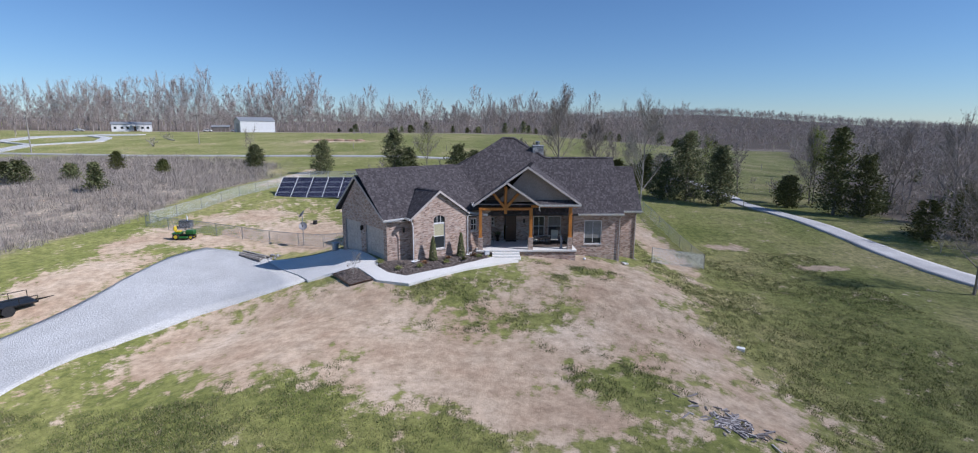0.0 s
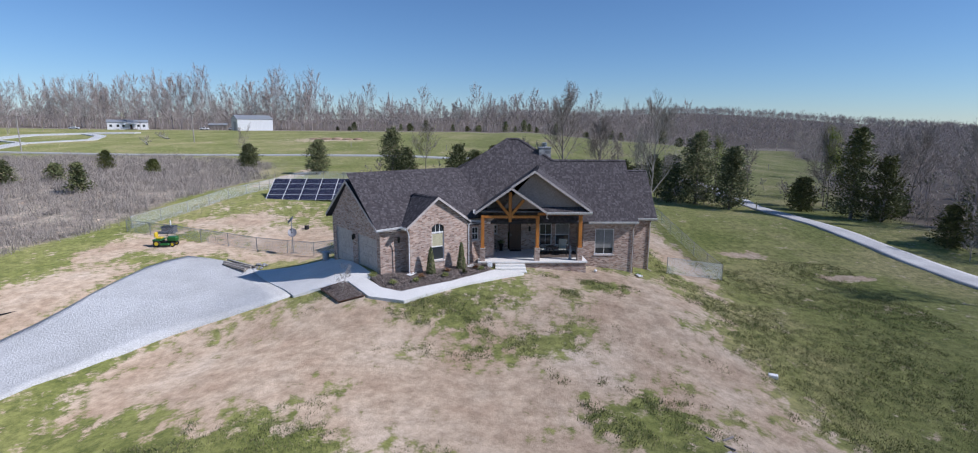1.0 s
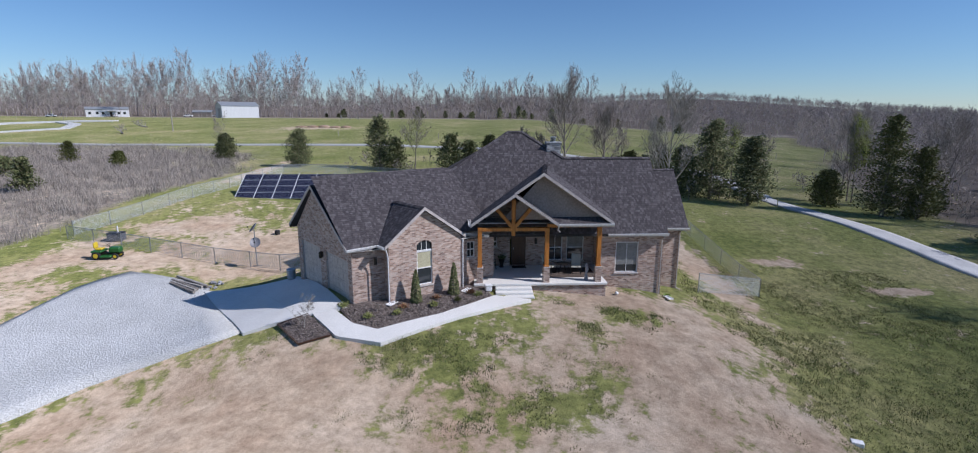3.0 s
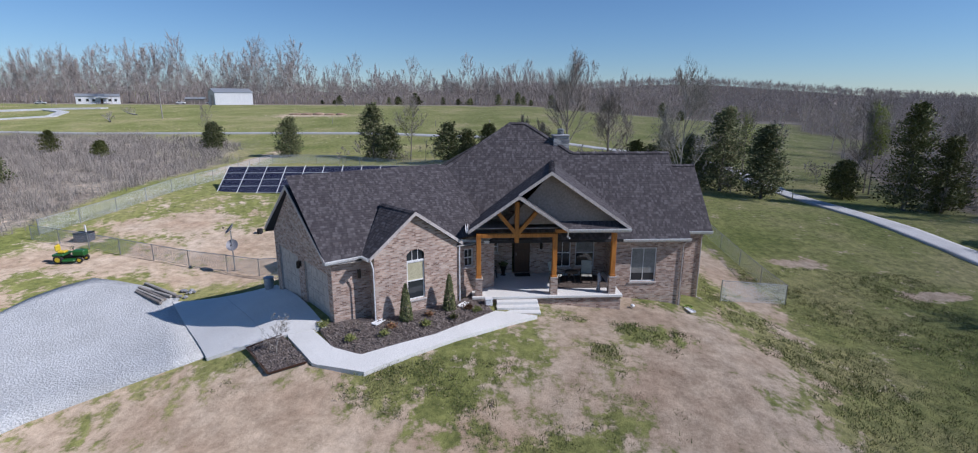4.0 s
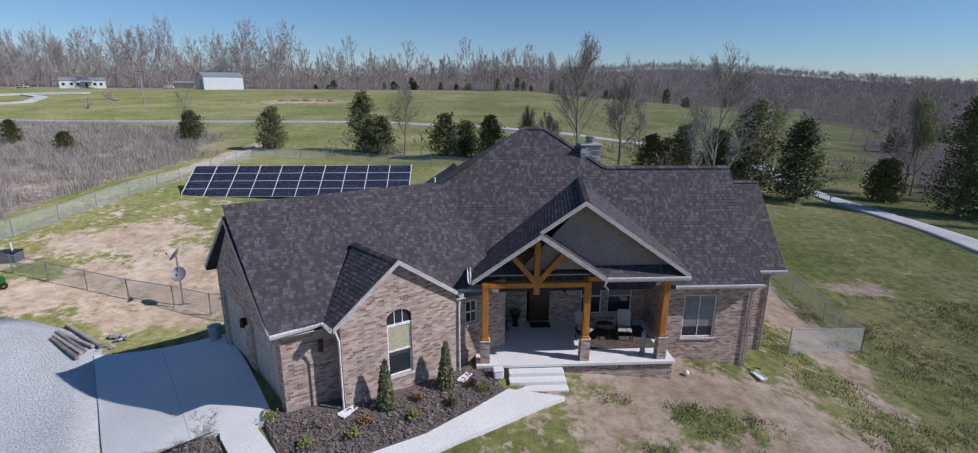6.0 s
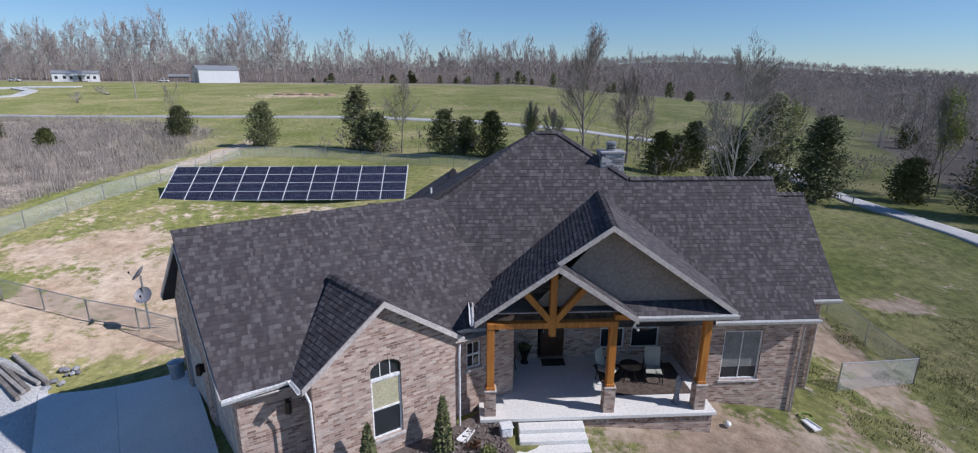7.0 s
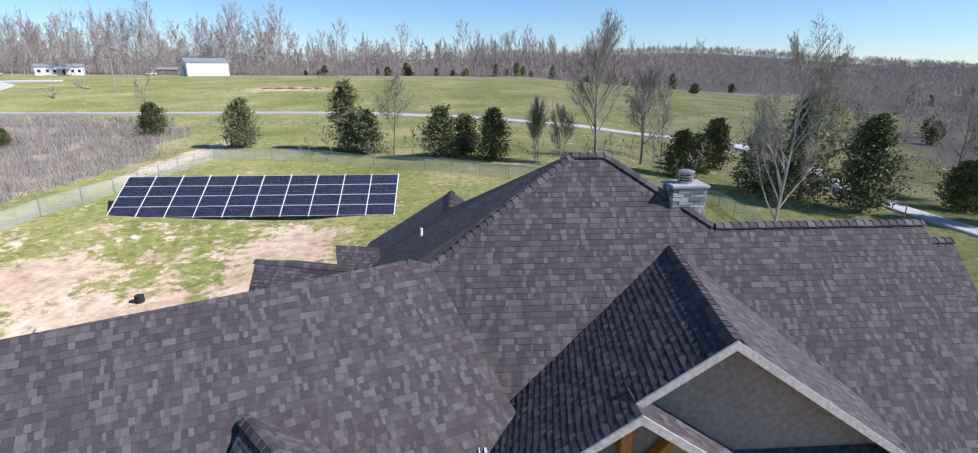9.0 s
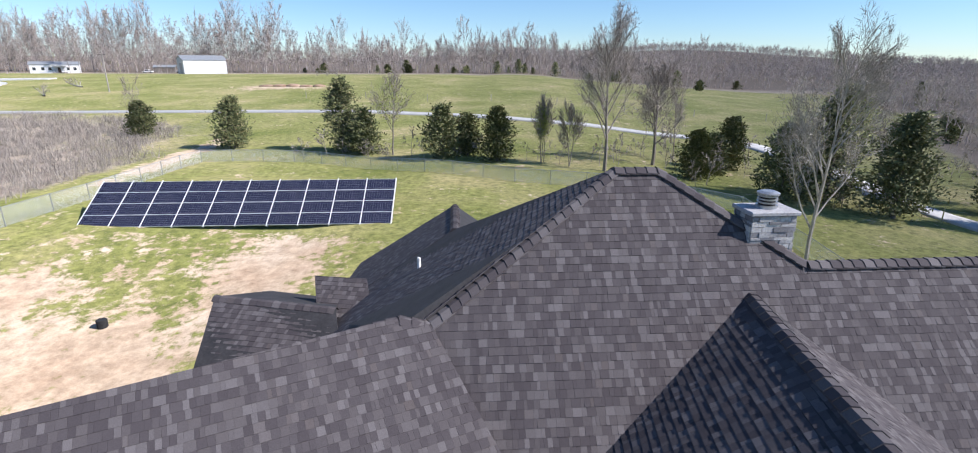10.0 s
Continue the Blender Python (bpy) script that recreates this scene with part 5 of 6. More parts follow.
fence([(-37.2, 48.6), (-35.2, 55.0), (-33.5, 65), (-34.6, 80.5), (-34.2, 82.5), (-23.7, 84.3), (-12.1, 79.9), (-2.0, 75.6), (6, 75.2), (15.8, 72.0)], "galvanised chain-link fence round the back yard")
fence([(15.8, 72.0), (15.8, 63), (16.2, 56), (16.7, 49.5), (17.0, 42.6)], "galvanised chain-link fence along the side lawn")
fence([(17.0, 42.6), (15.3, 42.0), (12.0, 39.9)], "short chain-link return beside the house")
fence([(-36.9, 47.6), (-28.3, 45.2), (-24.9, 44.3), (-21.8, 43.5), (-18.9, 42.9), (-13.0, 40.2)], "low galvanised chain-link fence behind the drive", 1.15)

# ---- trees ----
class Wood:
    """Collects tapered limbs and twig slivers as plain arrays."""

    def __init__(self, seed):
        self.r = random.Random(seed)
        self.v, self.f = [], []
        self.tv, self.tf = [], []
        self.tips = []

    def limb(self, p, q, r0, r1, sides=5):
        d = (q - p).normalized()
        a = d.orthogonal().normalized()
        b = d.cross(a)
        n = len(self.v)
        for c, r in ((p, r0), (q, r1)):
            for s in range(sides):
                w = 6.2832 * s / sides
                self.v.append(c + (a * math.cos(w) + b * math.sin(w)) * r)
        for s in range(sides):
            self.f.append((n + s, n + (s + 1) % sides, n + sides + (s + 1) % sides, n + sides + s))

    def twig(self, p, q, w):
        d = (q - p).normalized()
        a = d.cross(Vector((self.r.gauss(0, 1), self.r.gauss(0, 1), self.r.gauss(0, 1)))).normalized() * w
        n = len(self.tv)
        self.tv += [p - a, p + a, q]
        self.tf.append((n, n + 1, n + 2))

    def shoot(self, p, d, length, r0, segs, sides, wander, lift):
        """A wandering limb; returns the points along it."""
        pts = [p]
        for k in range(segs):
            q = p + d * (length / segs)
            self.limb(p, q, r0 * (1 - 0.85 * k / segs), r0 * (1 - 0.85 * (k + 1) / segs), sides)
            d = (d + Vector((self.r.gauss(0, wander), self.r.gauss(0, wander), self.r.gauss(lift, wander * 0.5)))).normalized()
            p = q
            pts.append(p)
        return pts

    def aside_from(self, d, spread):
        s = d.cross(Vector((self.r.gauss(0, 1), self.r.gauss(0, 1), self.r.gauss(0, 1)))).normalized()
        return (d * (1 - 0.35 * spread) + s * spread + Vector((0, 0, 0.16))).normalized()

    def grow(self, p, d, h, trunk, counts, twig_w, spread=0.7, low=0.25):
        """A leafless tree: a trunk, main limbs, boughs off them, branchlets and fine twigs."""
        r = self.r
        n1, n2, n3, n4 = counts
        axis_pts = self.shoot(p, d, h * 0.9, trunk, 7, 6, 0.07, 0.05)
        for a in range(n1):
            t = low + (0.97 - low) * (a + r.random() * 0.8) / n1
            k = min(6, int(t * 7))
            base = axis_pts[k].lerp(axis_pts[k + 1], t * 7 - k)
            ang = r.uniform(0, 6.283) + a * 2.4
            out = Vector((math.cos(ang), math.sin(ang), r.uniform(0.45, 1.1) + 0.7 * t)).normalized()
            ln = h * (0.52 - 0.34 * (t - low)) * r.uniform(0.75, 1.1)
            bough = self.shoot(base, out, ln, trunk * (0.50 - 0.34 * t), 4, 4, 0.11, 0.07)
            for b in range(n2):
                u = 0.25 + 0.72 * (b + r.random()) / n2
                k2 = min(3, int(u * 4))
                c = bough[k2].lerp(bough[k2 + 1], u * 4 - k2)
                d2 = self.aside_from((bough[k2 + 1] - bough[k2]).normalized(), spread)
                l2 = ln * r.uniform(0.32, 0.52) * (1.15 - 0.5 * u)
                sub2 = self.shoot(c, d2, l2, trunk * 0.10, 2, 3, 0.14, 0.06)
                for e in range(n3):
                    v = 0.2 + 0.8 * (e + r.random()) / n3
                    k3 = min(1, int(v * 2))
                    f = sub2[k3].lerp(sub2[k3 + 1], v * 2 - k3)
                    d3 = self.aside_from((sub2[k3 + 1] - sub2[k3]).normalized(), spread)
                    l3 = l2 * r.uniform(0.4, 0.75)
                    g = f + d3 * l3
                    self.twig(f, g, twig_w * 1.6)
                    self.tips.append(g)
                    for _ in range(n4):
                        m = f.lerp(g, r.random())
                        self.twig(m, m + self.aside_from(d3, 0.8) * l3 * r.uniform(0.4, 0.8), twig_w)

    def fit(self, h, width):
        """Scale the whole tree to its height and spread."""
        top = max(v.z for v in self.tv)
        wide = max(max(abs(v.x), abs(v.y)) for v in self.tv)
        k, kw = h / top, width / wide
        for vs in (self.v, self.tv, self.tips):
            for v in vs:
                v.x, v.y, v.z = v.x * kw, v.y * kw, v.z * k


def arrays(name, v, f, material, parent=None, label=""):
    me = bpy.data.meshes.new(name)
    me.from_pydata([tuple(q) for q in v], [], f)
    me.materials.append(material)
    ob = new(name, me)
    ob.parent = parent
    if label:
        ob["label"] = label
    return ob


def bare_tree(x, y, h, width, seed, label, bark=None, levels=4, leaves=None, n_leaf=0, trunk=0.22, fan=0.75, stems=1, low=0.25, up=0.0, tw=0.022):
    t = thing("tree", on(x, y, seed * 50, up), label, "tree")
    w = Wood(seed)
    for s in range(stems):
        lean = Vector((w.r.gauss(0, 0.12 if stems > 1 else 0.03), w.r.gauss(0, 0.12 if stems > 1 else 0.03), 1)).normalized()
        w.grow(Vector((w.r.gauss(0, 0.25) * (stems > 1), w.r.gauss(0, 0.25) * (stems > 1), -0.3)), lean, h, trunk, {3: (9, 5, 4, 4), 4: (13, 7, 5, 4), 5: (18, 8, 7, 6)}[levels], tw, fan, low)
    w.fit(h, width)
    arrays("trunk", w.v, w.f, bark or BARK, t)
    arrays("twig_crown", w.tv, w.tf, TWIG if bark is None else TWIG_PALE, t)["kind"] = "stuff"
    if leaves:
        bm = bmesh.new()
        leafy(bm, w.r, n_leaf, lambda q: Vector(q.choice(w.tips)) + Vector((q.gauss(0, 0.28), q.gauss(0, 0.28), q.gauss(0, 0.28))), 0.10)
        part("crown", bm, leaves, t, fix=False)
    return t


TWIG_PALE = island_mat("pale_twigs", [(0.0, (0.20, 0.18, 0.155)), (0.5, (0.30, 0.275, 0.24)), (1.0, (0.40, 0.37, 0.33))], 0.95)


def cedar_mesh(seed, h, rad, n, lump=0.35):
    """Foliage of an eastern cedar: sprays on whorled limbs, uneven outline with gaps."""
    r = random.Random(seed)
    bm = bmesh.new()
    limbs = bmesh.new()
    count = int(34 + h * 5)
    for k in range(count):
        z = 0.02 + 0.95 * (k / count) ** 0.95
        reach = rad * (1 - z) ** 0.52 * (0.5 + 0.7 * r.random()) * (1.0 if z > 0.08 else 0.85) + 0.06
        a = k * 2.4 + r.uniform(-0.4, 0.4)
        base = Vector((0, 0, z * h))
        tip = base + Vector((math.cos(a) * reach, math.sin(a) * reach, reach * r.uniform(0.05, 0.55)))
        tube(limbs, [base, tip], [0.03, 0.008], 3, cap=False)
        for _ in range(int(1.15 * n / count)):
            s = r.random() ** 0.6
            p = base.lerp(tip, s) + Vector((r.gauss(0, 1), r.gauss(0, 1), r.gauss(0, 0.8))) * (0.12 + lump * 0.40 * reach)
            d = Vector((math.cos(a) + r.gauss(0, 0.7), math.sin(a) + r.gauss(0, 0.7), r.gauss(0.5, 0.6))).normalized()
            e = d.orthogonal().normalized()
            w = r.uniform(0.13, 0.30)
            bm.faces.new([bm.verts.new(q) for q in (p - d * w * 0.5, p + e * w * 0.35, p + d * w, p - e * w * 0.35)])
    return bm, limbs


def cedar(x, y, h, rad, seed, label, n=4200, lean=None, needles=None):
    t = thing("cedar", on(x, y, seed * 33), label, "tree", "cedars")
    bm = bmesh.new()
    tube(bm, [(0, 0, -0.3), (0.03, 0.02, h * 0.5), (0, 0, h * 0.92)], [0.05 + h * 0.016, 0.03 + h * 0.008, 0.02], 7)
    part("trunk", bm, BARK, t)
    crown, limbs = cedar_mesh(seed, h, rad, n)
    part("limb_mass", limbs, BARK, t, fix=False)["kind"] = "stuff"
    part("crown", crown, needles or NEEDLE, t, fix=False)
    return t


# sapling in the mulch square, drum in the back yard
bare_tree(-9.15, 29.75, 1.7, 0.75, 33, "small leafless sapling with pale twigs in mulch", bark=BARK_PALE, levels=3, trunk=0.022, tw=0.006, low=0.35, up=0.1)
drum = thing("drum", on(-20.5, 50.9), "short black plastic drum standing on the grass", "drum")
bm = bmesh.new()
tube(bm, [(0, 0, -0.05), (0, 0, 0.04), (0, 0, 0.32), (0, 0, 0.35)], [0.20, 0.22, 0.22, 0.20], 16)
part("body", bm, TYRE, drum)
bm = bmesh.new()
tube(bm, [(0, 0, 0.35), (0, 0, 0.38)], [0.23, 0.21], 16)
part("lid", bm, TYRE, drum)
# behind the yard
cedar(-35.7, 91.5, 6.0, 2.5, 1, "dense dark green cedar standing alone in grass")
cedar(-22.3, 91.0, 8.6, 2.6, 2, "tall dark cedar behind the back fence", 5200)
cedar(-19.6, 90.0, 5.2, 2.2, 3, "dark cedar behind the back fence")
cedar(-10.2, 87.2, 5.6, 2.6, 4, "broad dark cedar behind the back fence")
cedar(-7.6, 88.5, 4.6, 2.0, 5, "dark cedar behind the back fence")
cedar(-4.2, 85.4, 5.6, 2.1, 6, "dark cedar behind the back fence")
cedar(16.0, 84.5, 5.0, 2.3, 7, "dark cedar among bare trees")
cedar(22.2, 92.0, 6.0, 2.2, 8, "dark cedar among bare trees")
cedar(19.3, 89.0, 4.2, 2.0, 9, "low dark cedar among bare trees")
bare_tree(-16.5, 90.5, 10.5, 3.2, 21, "bare tree with the first yellow-green spring leaves", levels=4, leaves=SPRING, n_leaf=900, trunk=0.16)
bare_tree(0.4, 86.0, 7.8, 2.0, 22, "slim young tree in yellow-green spring leaf", levels=4, leaves=SPRING, n_leaf=2600, trunk=0.12, stems=3, fan=0.5)
bare_tree(3.2, 84.5, 7.0, 1.6, 23, "slim young tree with sparse spring leaf", levels=4, leaves=SPRING, n_leaf=500, trunk=0.10, stems=2, fan=0.5)
bare_tree(6.6, 83.0, 16.5, 4.8, 24, "tall leafless oak behind the house", levels=5, trunk=0.34)
bare_tree(13.2, 90.5, 12.5, 4.5, 25, "leafless tree with crooked trunk", levels=5, trunk=0.30)
bare_tree(17.0, 96.0, 10.0, 3.0, 26, "leafless tree behind the house", levels=4, trunk=0.2)
bare_tree(15.2, 60.9, 14.6, 4.2, 27, "pale-barked leafless tree by the yard fence", bark=BARK_PALE, levels=5, trunk=0.22, fan=0.58, low=0.18, tw=0.016)
bare_tree(-55.0, 101.5, 9.0, 2.6, 28, "bare tree beside a cedar in dry brush", levels=3, trunk=0.13)
cedar(-53.4, 100.5, 4.6, 2.2, 10, "bushy cedar in dry brush")
# cedar clump and lane side
cedar(25.0, 77.0, 10.2, 3.3, 11, "tall dark cedar in a clump beside the lane", 8000)
cedar(28.4, 73.3, 8.4, 2.9, 12, "broad dark cedar at the end of a clump", 7500)
cedar(21.6, 78.0, 6.6, 2.6, 13, "dark cedar in a clump beside the lane", 5200)
bare_tree(28.6, 79.5, 11.5, 3.0, 29, "tree in pale yellow-green spring leaf behind cedars", levels=4, leaves=SPRING, n_leaf=2200, trunk=0.14)
cedar(41.9, 69.6, 11.6, 2.7, 15, "tall dark cedar at the wood's edge across the lane", 6000)
cedar(45.0, 68.5, 8.0, 2.5, 16, "dark cedar at the wood's edge across the lane")
bare_tree(44.0, 79.0, 13.5, 3.0, 30, "tall tree in bright yellow-green spring leaf", levels=4, leaves=SPRING, n_leaf=5200, trunk=0.18, fan=0.55)
cedar(44.4, 56.6, 4.3, 1.9, 17, "round dense cedar bush on the verge", 3600)
cedar(50.0, 58.0, 6.0, 2.3, 18, "dark cedar at the wood's edge")
cedar(39.0, 76.0, 4.5, 2.0, 19, "dark cedar beside the lane")
for k, (x, y, h, w) in enumerate(((37.2, 40.6, 10.5, 3.8), (51, 62, 14, 4), (55, 52, 15, 4.2), (47, 70, 12, 3.6), (58, 64, 14, 4), (61, 47, 13, 4), (44, 80, 11, 3.4), (53, 76, 13, 4), (66, 56, 15, 4.4), (49, 90, 12, 4), (36.5, 88, 9, 3), (60, 84, 13, 4))):
    bare_tree(x, y, h, w, 40 + k, "leafless grey deciduous tree at the wood's edge", levels=4, trunk=0.2 if k else 0.16, tw=0.028)
# in the dry field
for k, (x, y, h, rd) in enumerate(((-55, 62.5, 3.8, 1.2), (-72, 68.5, 3.4, 1.9), (-76.5, 70.5, 3.0, 1.8), (-77.7, 93.8, 3.6, 1.5), (-64, 88, 2.4, 1.2), (-80, 63, 3.2, 2.0), (-69, 74, 2.6, 1.3))):
    cedar(x, y, h, rd, 60 + k, "young cedar in dry brush", 1800, needles=NEEDLE if k not in (3, 4) else LIME)

# ---- far things ----
# long white mobile home with a dark deck, pale metal shed, vehicles
METAL_ROOF = mottled("grey_metal_roof", (0.30, 0.32, 0.33), (0.40, 0.42, 0.43), 2, 0.4, 0.3)
SHED_WALL = mottled("pale_ribbed_steel", (0.60, 0.61, 0.60), (0.70, 0.71, 0.70), 1.0, 0.5, stretch=(6, 6, 0.2))


def gabled(name, x, y, rz, w, d, h, peak, label, category, wallm, roofm):
    t = thing(name, on(x, y, rz), label, category)
    part("wall", bbox(-w / 2, -d / 2, -1.0, w / 2, d / 2, h), wallm, t)
    bm = bmesh.new()
    for s in (-1, 1):
        slab(bm, [(-w / 2 - 0.3, s * (d / 2 + 0.3), h - 0.05), (w / 2 + 0.3, s * (d / 2 + 0.3), h - 0.05), (w / 2 + 0.3, 0, peak), (-w / 2 - 0.3, 0, peak)], 0.12)
    part("roof", bm, roofm, t)
    for s in (-1, 1):
        bm = bmesh.new()
        va = [bm.verts.new((s * w / 2 - o * s, yy, zz)) for o in (0, 0.1) for yy, zz in ((-d / 2, h), (d / 2, h), (0, peak - 0.06))]
        bm.faces.new(va[:3])
        bm.faces.new(va[5:2:-1])
        part("gable", bm, wallm, t)
    return t


mh = gabled("mobile_home", -207, 262, 36, 17.5, 5.0, 3.8, 5.0, "long white mobile home with dark windows and porch", "mobile home", WHITE, METAL_ROOF)
for x in (-7.2, -4.2, -1.8, 4.6, 7.0):
    win = part("window", bbox(x - 0.55, -2.56, 1.3, x + 0.55, -2.5, 2.5), DARK_METAL, mh)
    part("pane", bbox(x - 0.45, -2.58, 1.4, x + 0.45, -2.561, 2.4), GLASS, win)
part("door", bbox(0.9, -2.56, 0.4, 1.9, -2.5, 2.5), DOOR_WOOD, mh)
dk = part("deck", bbox(-0.8, -5.0, 0.1, 4.2, -2.5, 0.4), BARK, mh, "dark timber deck")
for k in range(6):
    part("deck_post", rod((-0.8 + k, -4.95, -0.6), (-0.8 + k, -4.95, 1.4), 0.07, 4), BARK, dk)
part("deck_rail", bbox(-0.8, -5.0, 1.3, 4.2, -4.9, 1.4), BARK, dk)
part("porch_gable", bbox(-0.6, -4.6, 3.0, 4.0, -2.4, 3.25), WHITE, mh)
sh = gabled("metal_shed", -140, 262, 46, 17.0, 10.0, 5.8, 7.6, "pale ribbed-steel shed with grey roof", "shed", SHED_WALL, METAL_ROOF)
part("door", bbox(-8.57, -3.0, 0, -8.5, 1.2, 4.4), METAL_ROOF, sh)
gabled("open_barn", -172, 285, 20, 9, 5, 2.6, 3.6, "low grey open-sided barn behind bare trees", "barn", BARK, METAL_ROOF)


def car(x, y, rz, paint, label):
    t = thing("car", on(x, y, rz), label, "car", "parked vehicles")
    body = part("body", bbox(-2.2, -0.85, 0.35, 2.2, 0.85, 0.95, 0.12), paint, t)
    cab = part("cab", bbox(-1.2, -0.75, 0.92, 1.0, 0.75, 1.5, 0.16), paint, t)
    part("side_glass", bbox(-1.0, -0.765, 1.0, 0.8, -0.752, 1.38), GLASS, cab)
    part("windscreen", bbox(0.98, -0.6, 1.0, 1.012, 0.6, 1.4), GLASS, cab)
    for wx in (-1.4, 1.4):
        for wy in (-0.8, 0.8):
            bm = bmesh.new()
            tube(bm, [(wx, wy - 0.1, 0.33), (wx, wy + 0.1, 0.33)], 0.33, 14)
            part("wheel", bm, TYRE, t)


SILVER = mottled("silver_car_paint", (0.42, 0.44, 0.46), (0.50, 0.52, 0.54), 2, 0.3, 0.4, bump=0.0)
car(-228, 252, 20, WHITE, "white pickup parked on the far drive")
car(-172, 272, 10, WHITE, "white pickup parked between bare trees")
car(-160, 278, 15, SILVER, "silver car parked near the shed")
strip("far_drive", [(-140, 128), (-150, 150), (-172, 160), (-176, 178), (-165, 190), (-152, 196)], [(-144, 127), (-155, 151), (-178, 161), (-183, 180), (-167, 196), (-152, 199.5)], 0.35, GRAVEL, "pale gravel drive looping to the far houses", "drive", 50, 4, skirt=0.5)
strip("far_loop", [(-150, 150), (-140, 164), (-150, 180), (-164, 189)], [(-153, 149), (-143.5, 164), (-153, 178.5), (-166, 187)], 0.33, GRAVEL, "pale gravel loop by the far houses", "drive", 30, 4, skirt=0.5)
# hay rack in the pasture
hr = thing("hay_rack", on(-72, 226, 5), "weathered wooden hay rack in the pasture", "hay rack")
for x in (-3.5, 0, 3.5):
    for y in (-0.8, 0.8):
        part("post", rod((x, y, -0.3), (x, y, 1.8), 0.09, 4), BARK_PALE, hr)
for z in (0.7, 1.7):
    for y in (-0.8, 0.8):
        part("rail", bbox(-3.6, y - 0.05, z, 3.6, y + 0.05, z + 0.14), BARK_PALE, hr)
# felled branches, power poles, mound of soil, fence posts
for x, y, sd in ((-112, 150, 3), (-120, 171, 4)):
    w = Wood(sd)
    w.grow(Vector((0, 0, 0)), Vector((1, 0.2, 0.12)).normalized(), 6.0, 0.25, (8, 4, 3, 2), 0.03, 0.8, 0.1)
    bp = thing("brush_pile", on(x, y, 40 * sd, 0.1), "heap of grey felled branches in the pasture", "brush pile")
    arrays("limbs", w.v, w.f, BARK_PALE, bp)
    arrays("twig_crown", w.tv, w.tf, TWIG, bp)
for x, y in ((-131, 129), (-104, 160)):
    pp = thing("power_pole", on(x, y), "weathered wooden power pole", "pole", "power poles")
    part("pole", rod((0, 0, -1), (0, 0, 9.5), 0.15, 8), BARK_PALE, pp)
    part("crossarm", bbox(-1.0, -0.06, 8.8, 1.0, 0.06, 8.95), BARK, pp)
heaps = thing("soil_heap", on(-64, 176), "low heaps of bare red-brown soil in the pasture", "soil heap")
HEAP_SOIL = mottled("heap_soil", (0.26, 0.16, 0.10), (0.42, 0.30, 0.21), 0.8, 0.95)
for k in range(5):
    bm = bmesh.new()
    bmesh.ops.create_icosphere(bm, subdivisions=2, radius=1.0)
    for v in bm.verts:
        v.co = Vector((v.co.x * (2.6 - 0.2 * k) + (-7 + 3.6 * k), v.co.y * 1.4, v.co.z * (0.5 + 0.12 * (k % 3)) + 0.08 * noise.noise(v.co * 2 + Vector((k, 0, 0)))))
    part("mound", bm, HEAP_SOIL, heaps, smooth_faces=True)
for k in range(9):
    x, y = -50 + 14 * k, 150 - 1.2 * k
    o = tagged(part("fence_post", rod((0, 0, -0.3), (0, 0, 1.5), 0.07, 5), BARK_PALE), "weathered pasture fence post", "post", "pasture fence posts")
    o.matrix_world = on(x, y)
mk_post = tagged(part("marker_post", rod((0, 0, -0.3), (0, 0, 1.3), 0.05, 6), mottled("marker_yellow", (0.5, 0.42, 0.2), (0.6, 0.5, 0.26), 4)), "pale yellow marker post at the lane", "post")
mk_post.matrix_world = on(31.6, 72.5)

# far woods: joined bare trees with trunk, limbs and fine twigs
def template(seed, h, width, levels, tw):
    w = Wood(seed)
    w.grow(Vector((0, 0, -0.5)), Vector((0, 0, 1)), h, 0.17, {4: (11, 5, 4, 4), 3: (8, 4, 4, 3), 2: (6, 3, 3, 3)}[levels], tw, 0.62, 0.22)
    w.fit(h, width)
    v = [tuple(q) for q in w.v] + [tuple(q) for q in w.tv]
    n = len(w.v)
    return np.array(v), [tuple(f) for f in w.f], [(a + n, b + n, c + n) for a, b, c in w.tf]


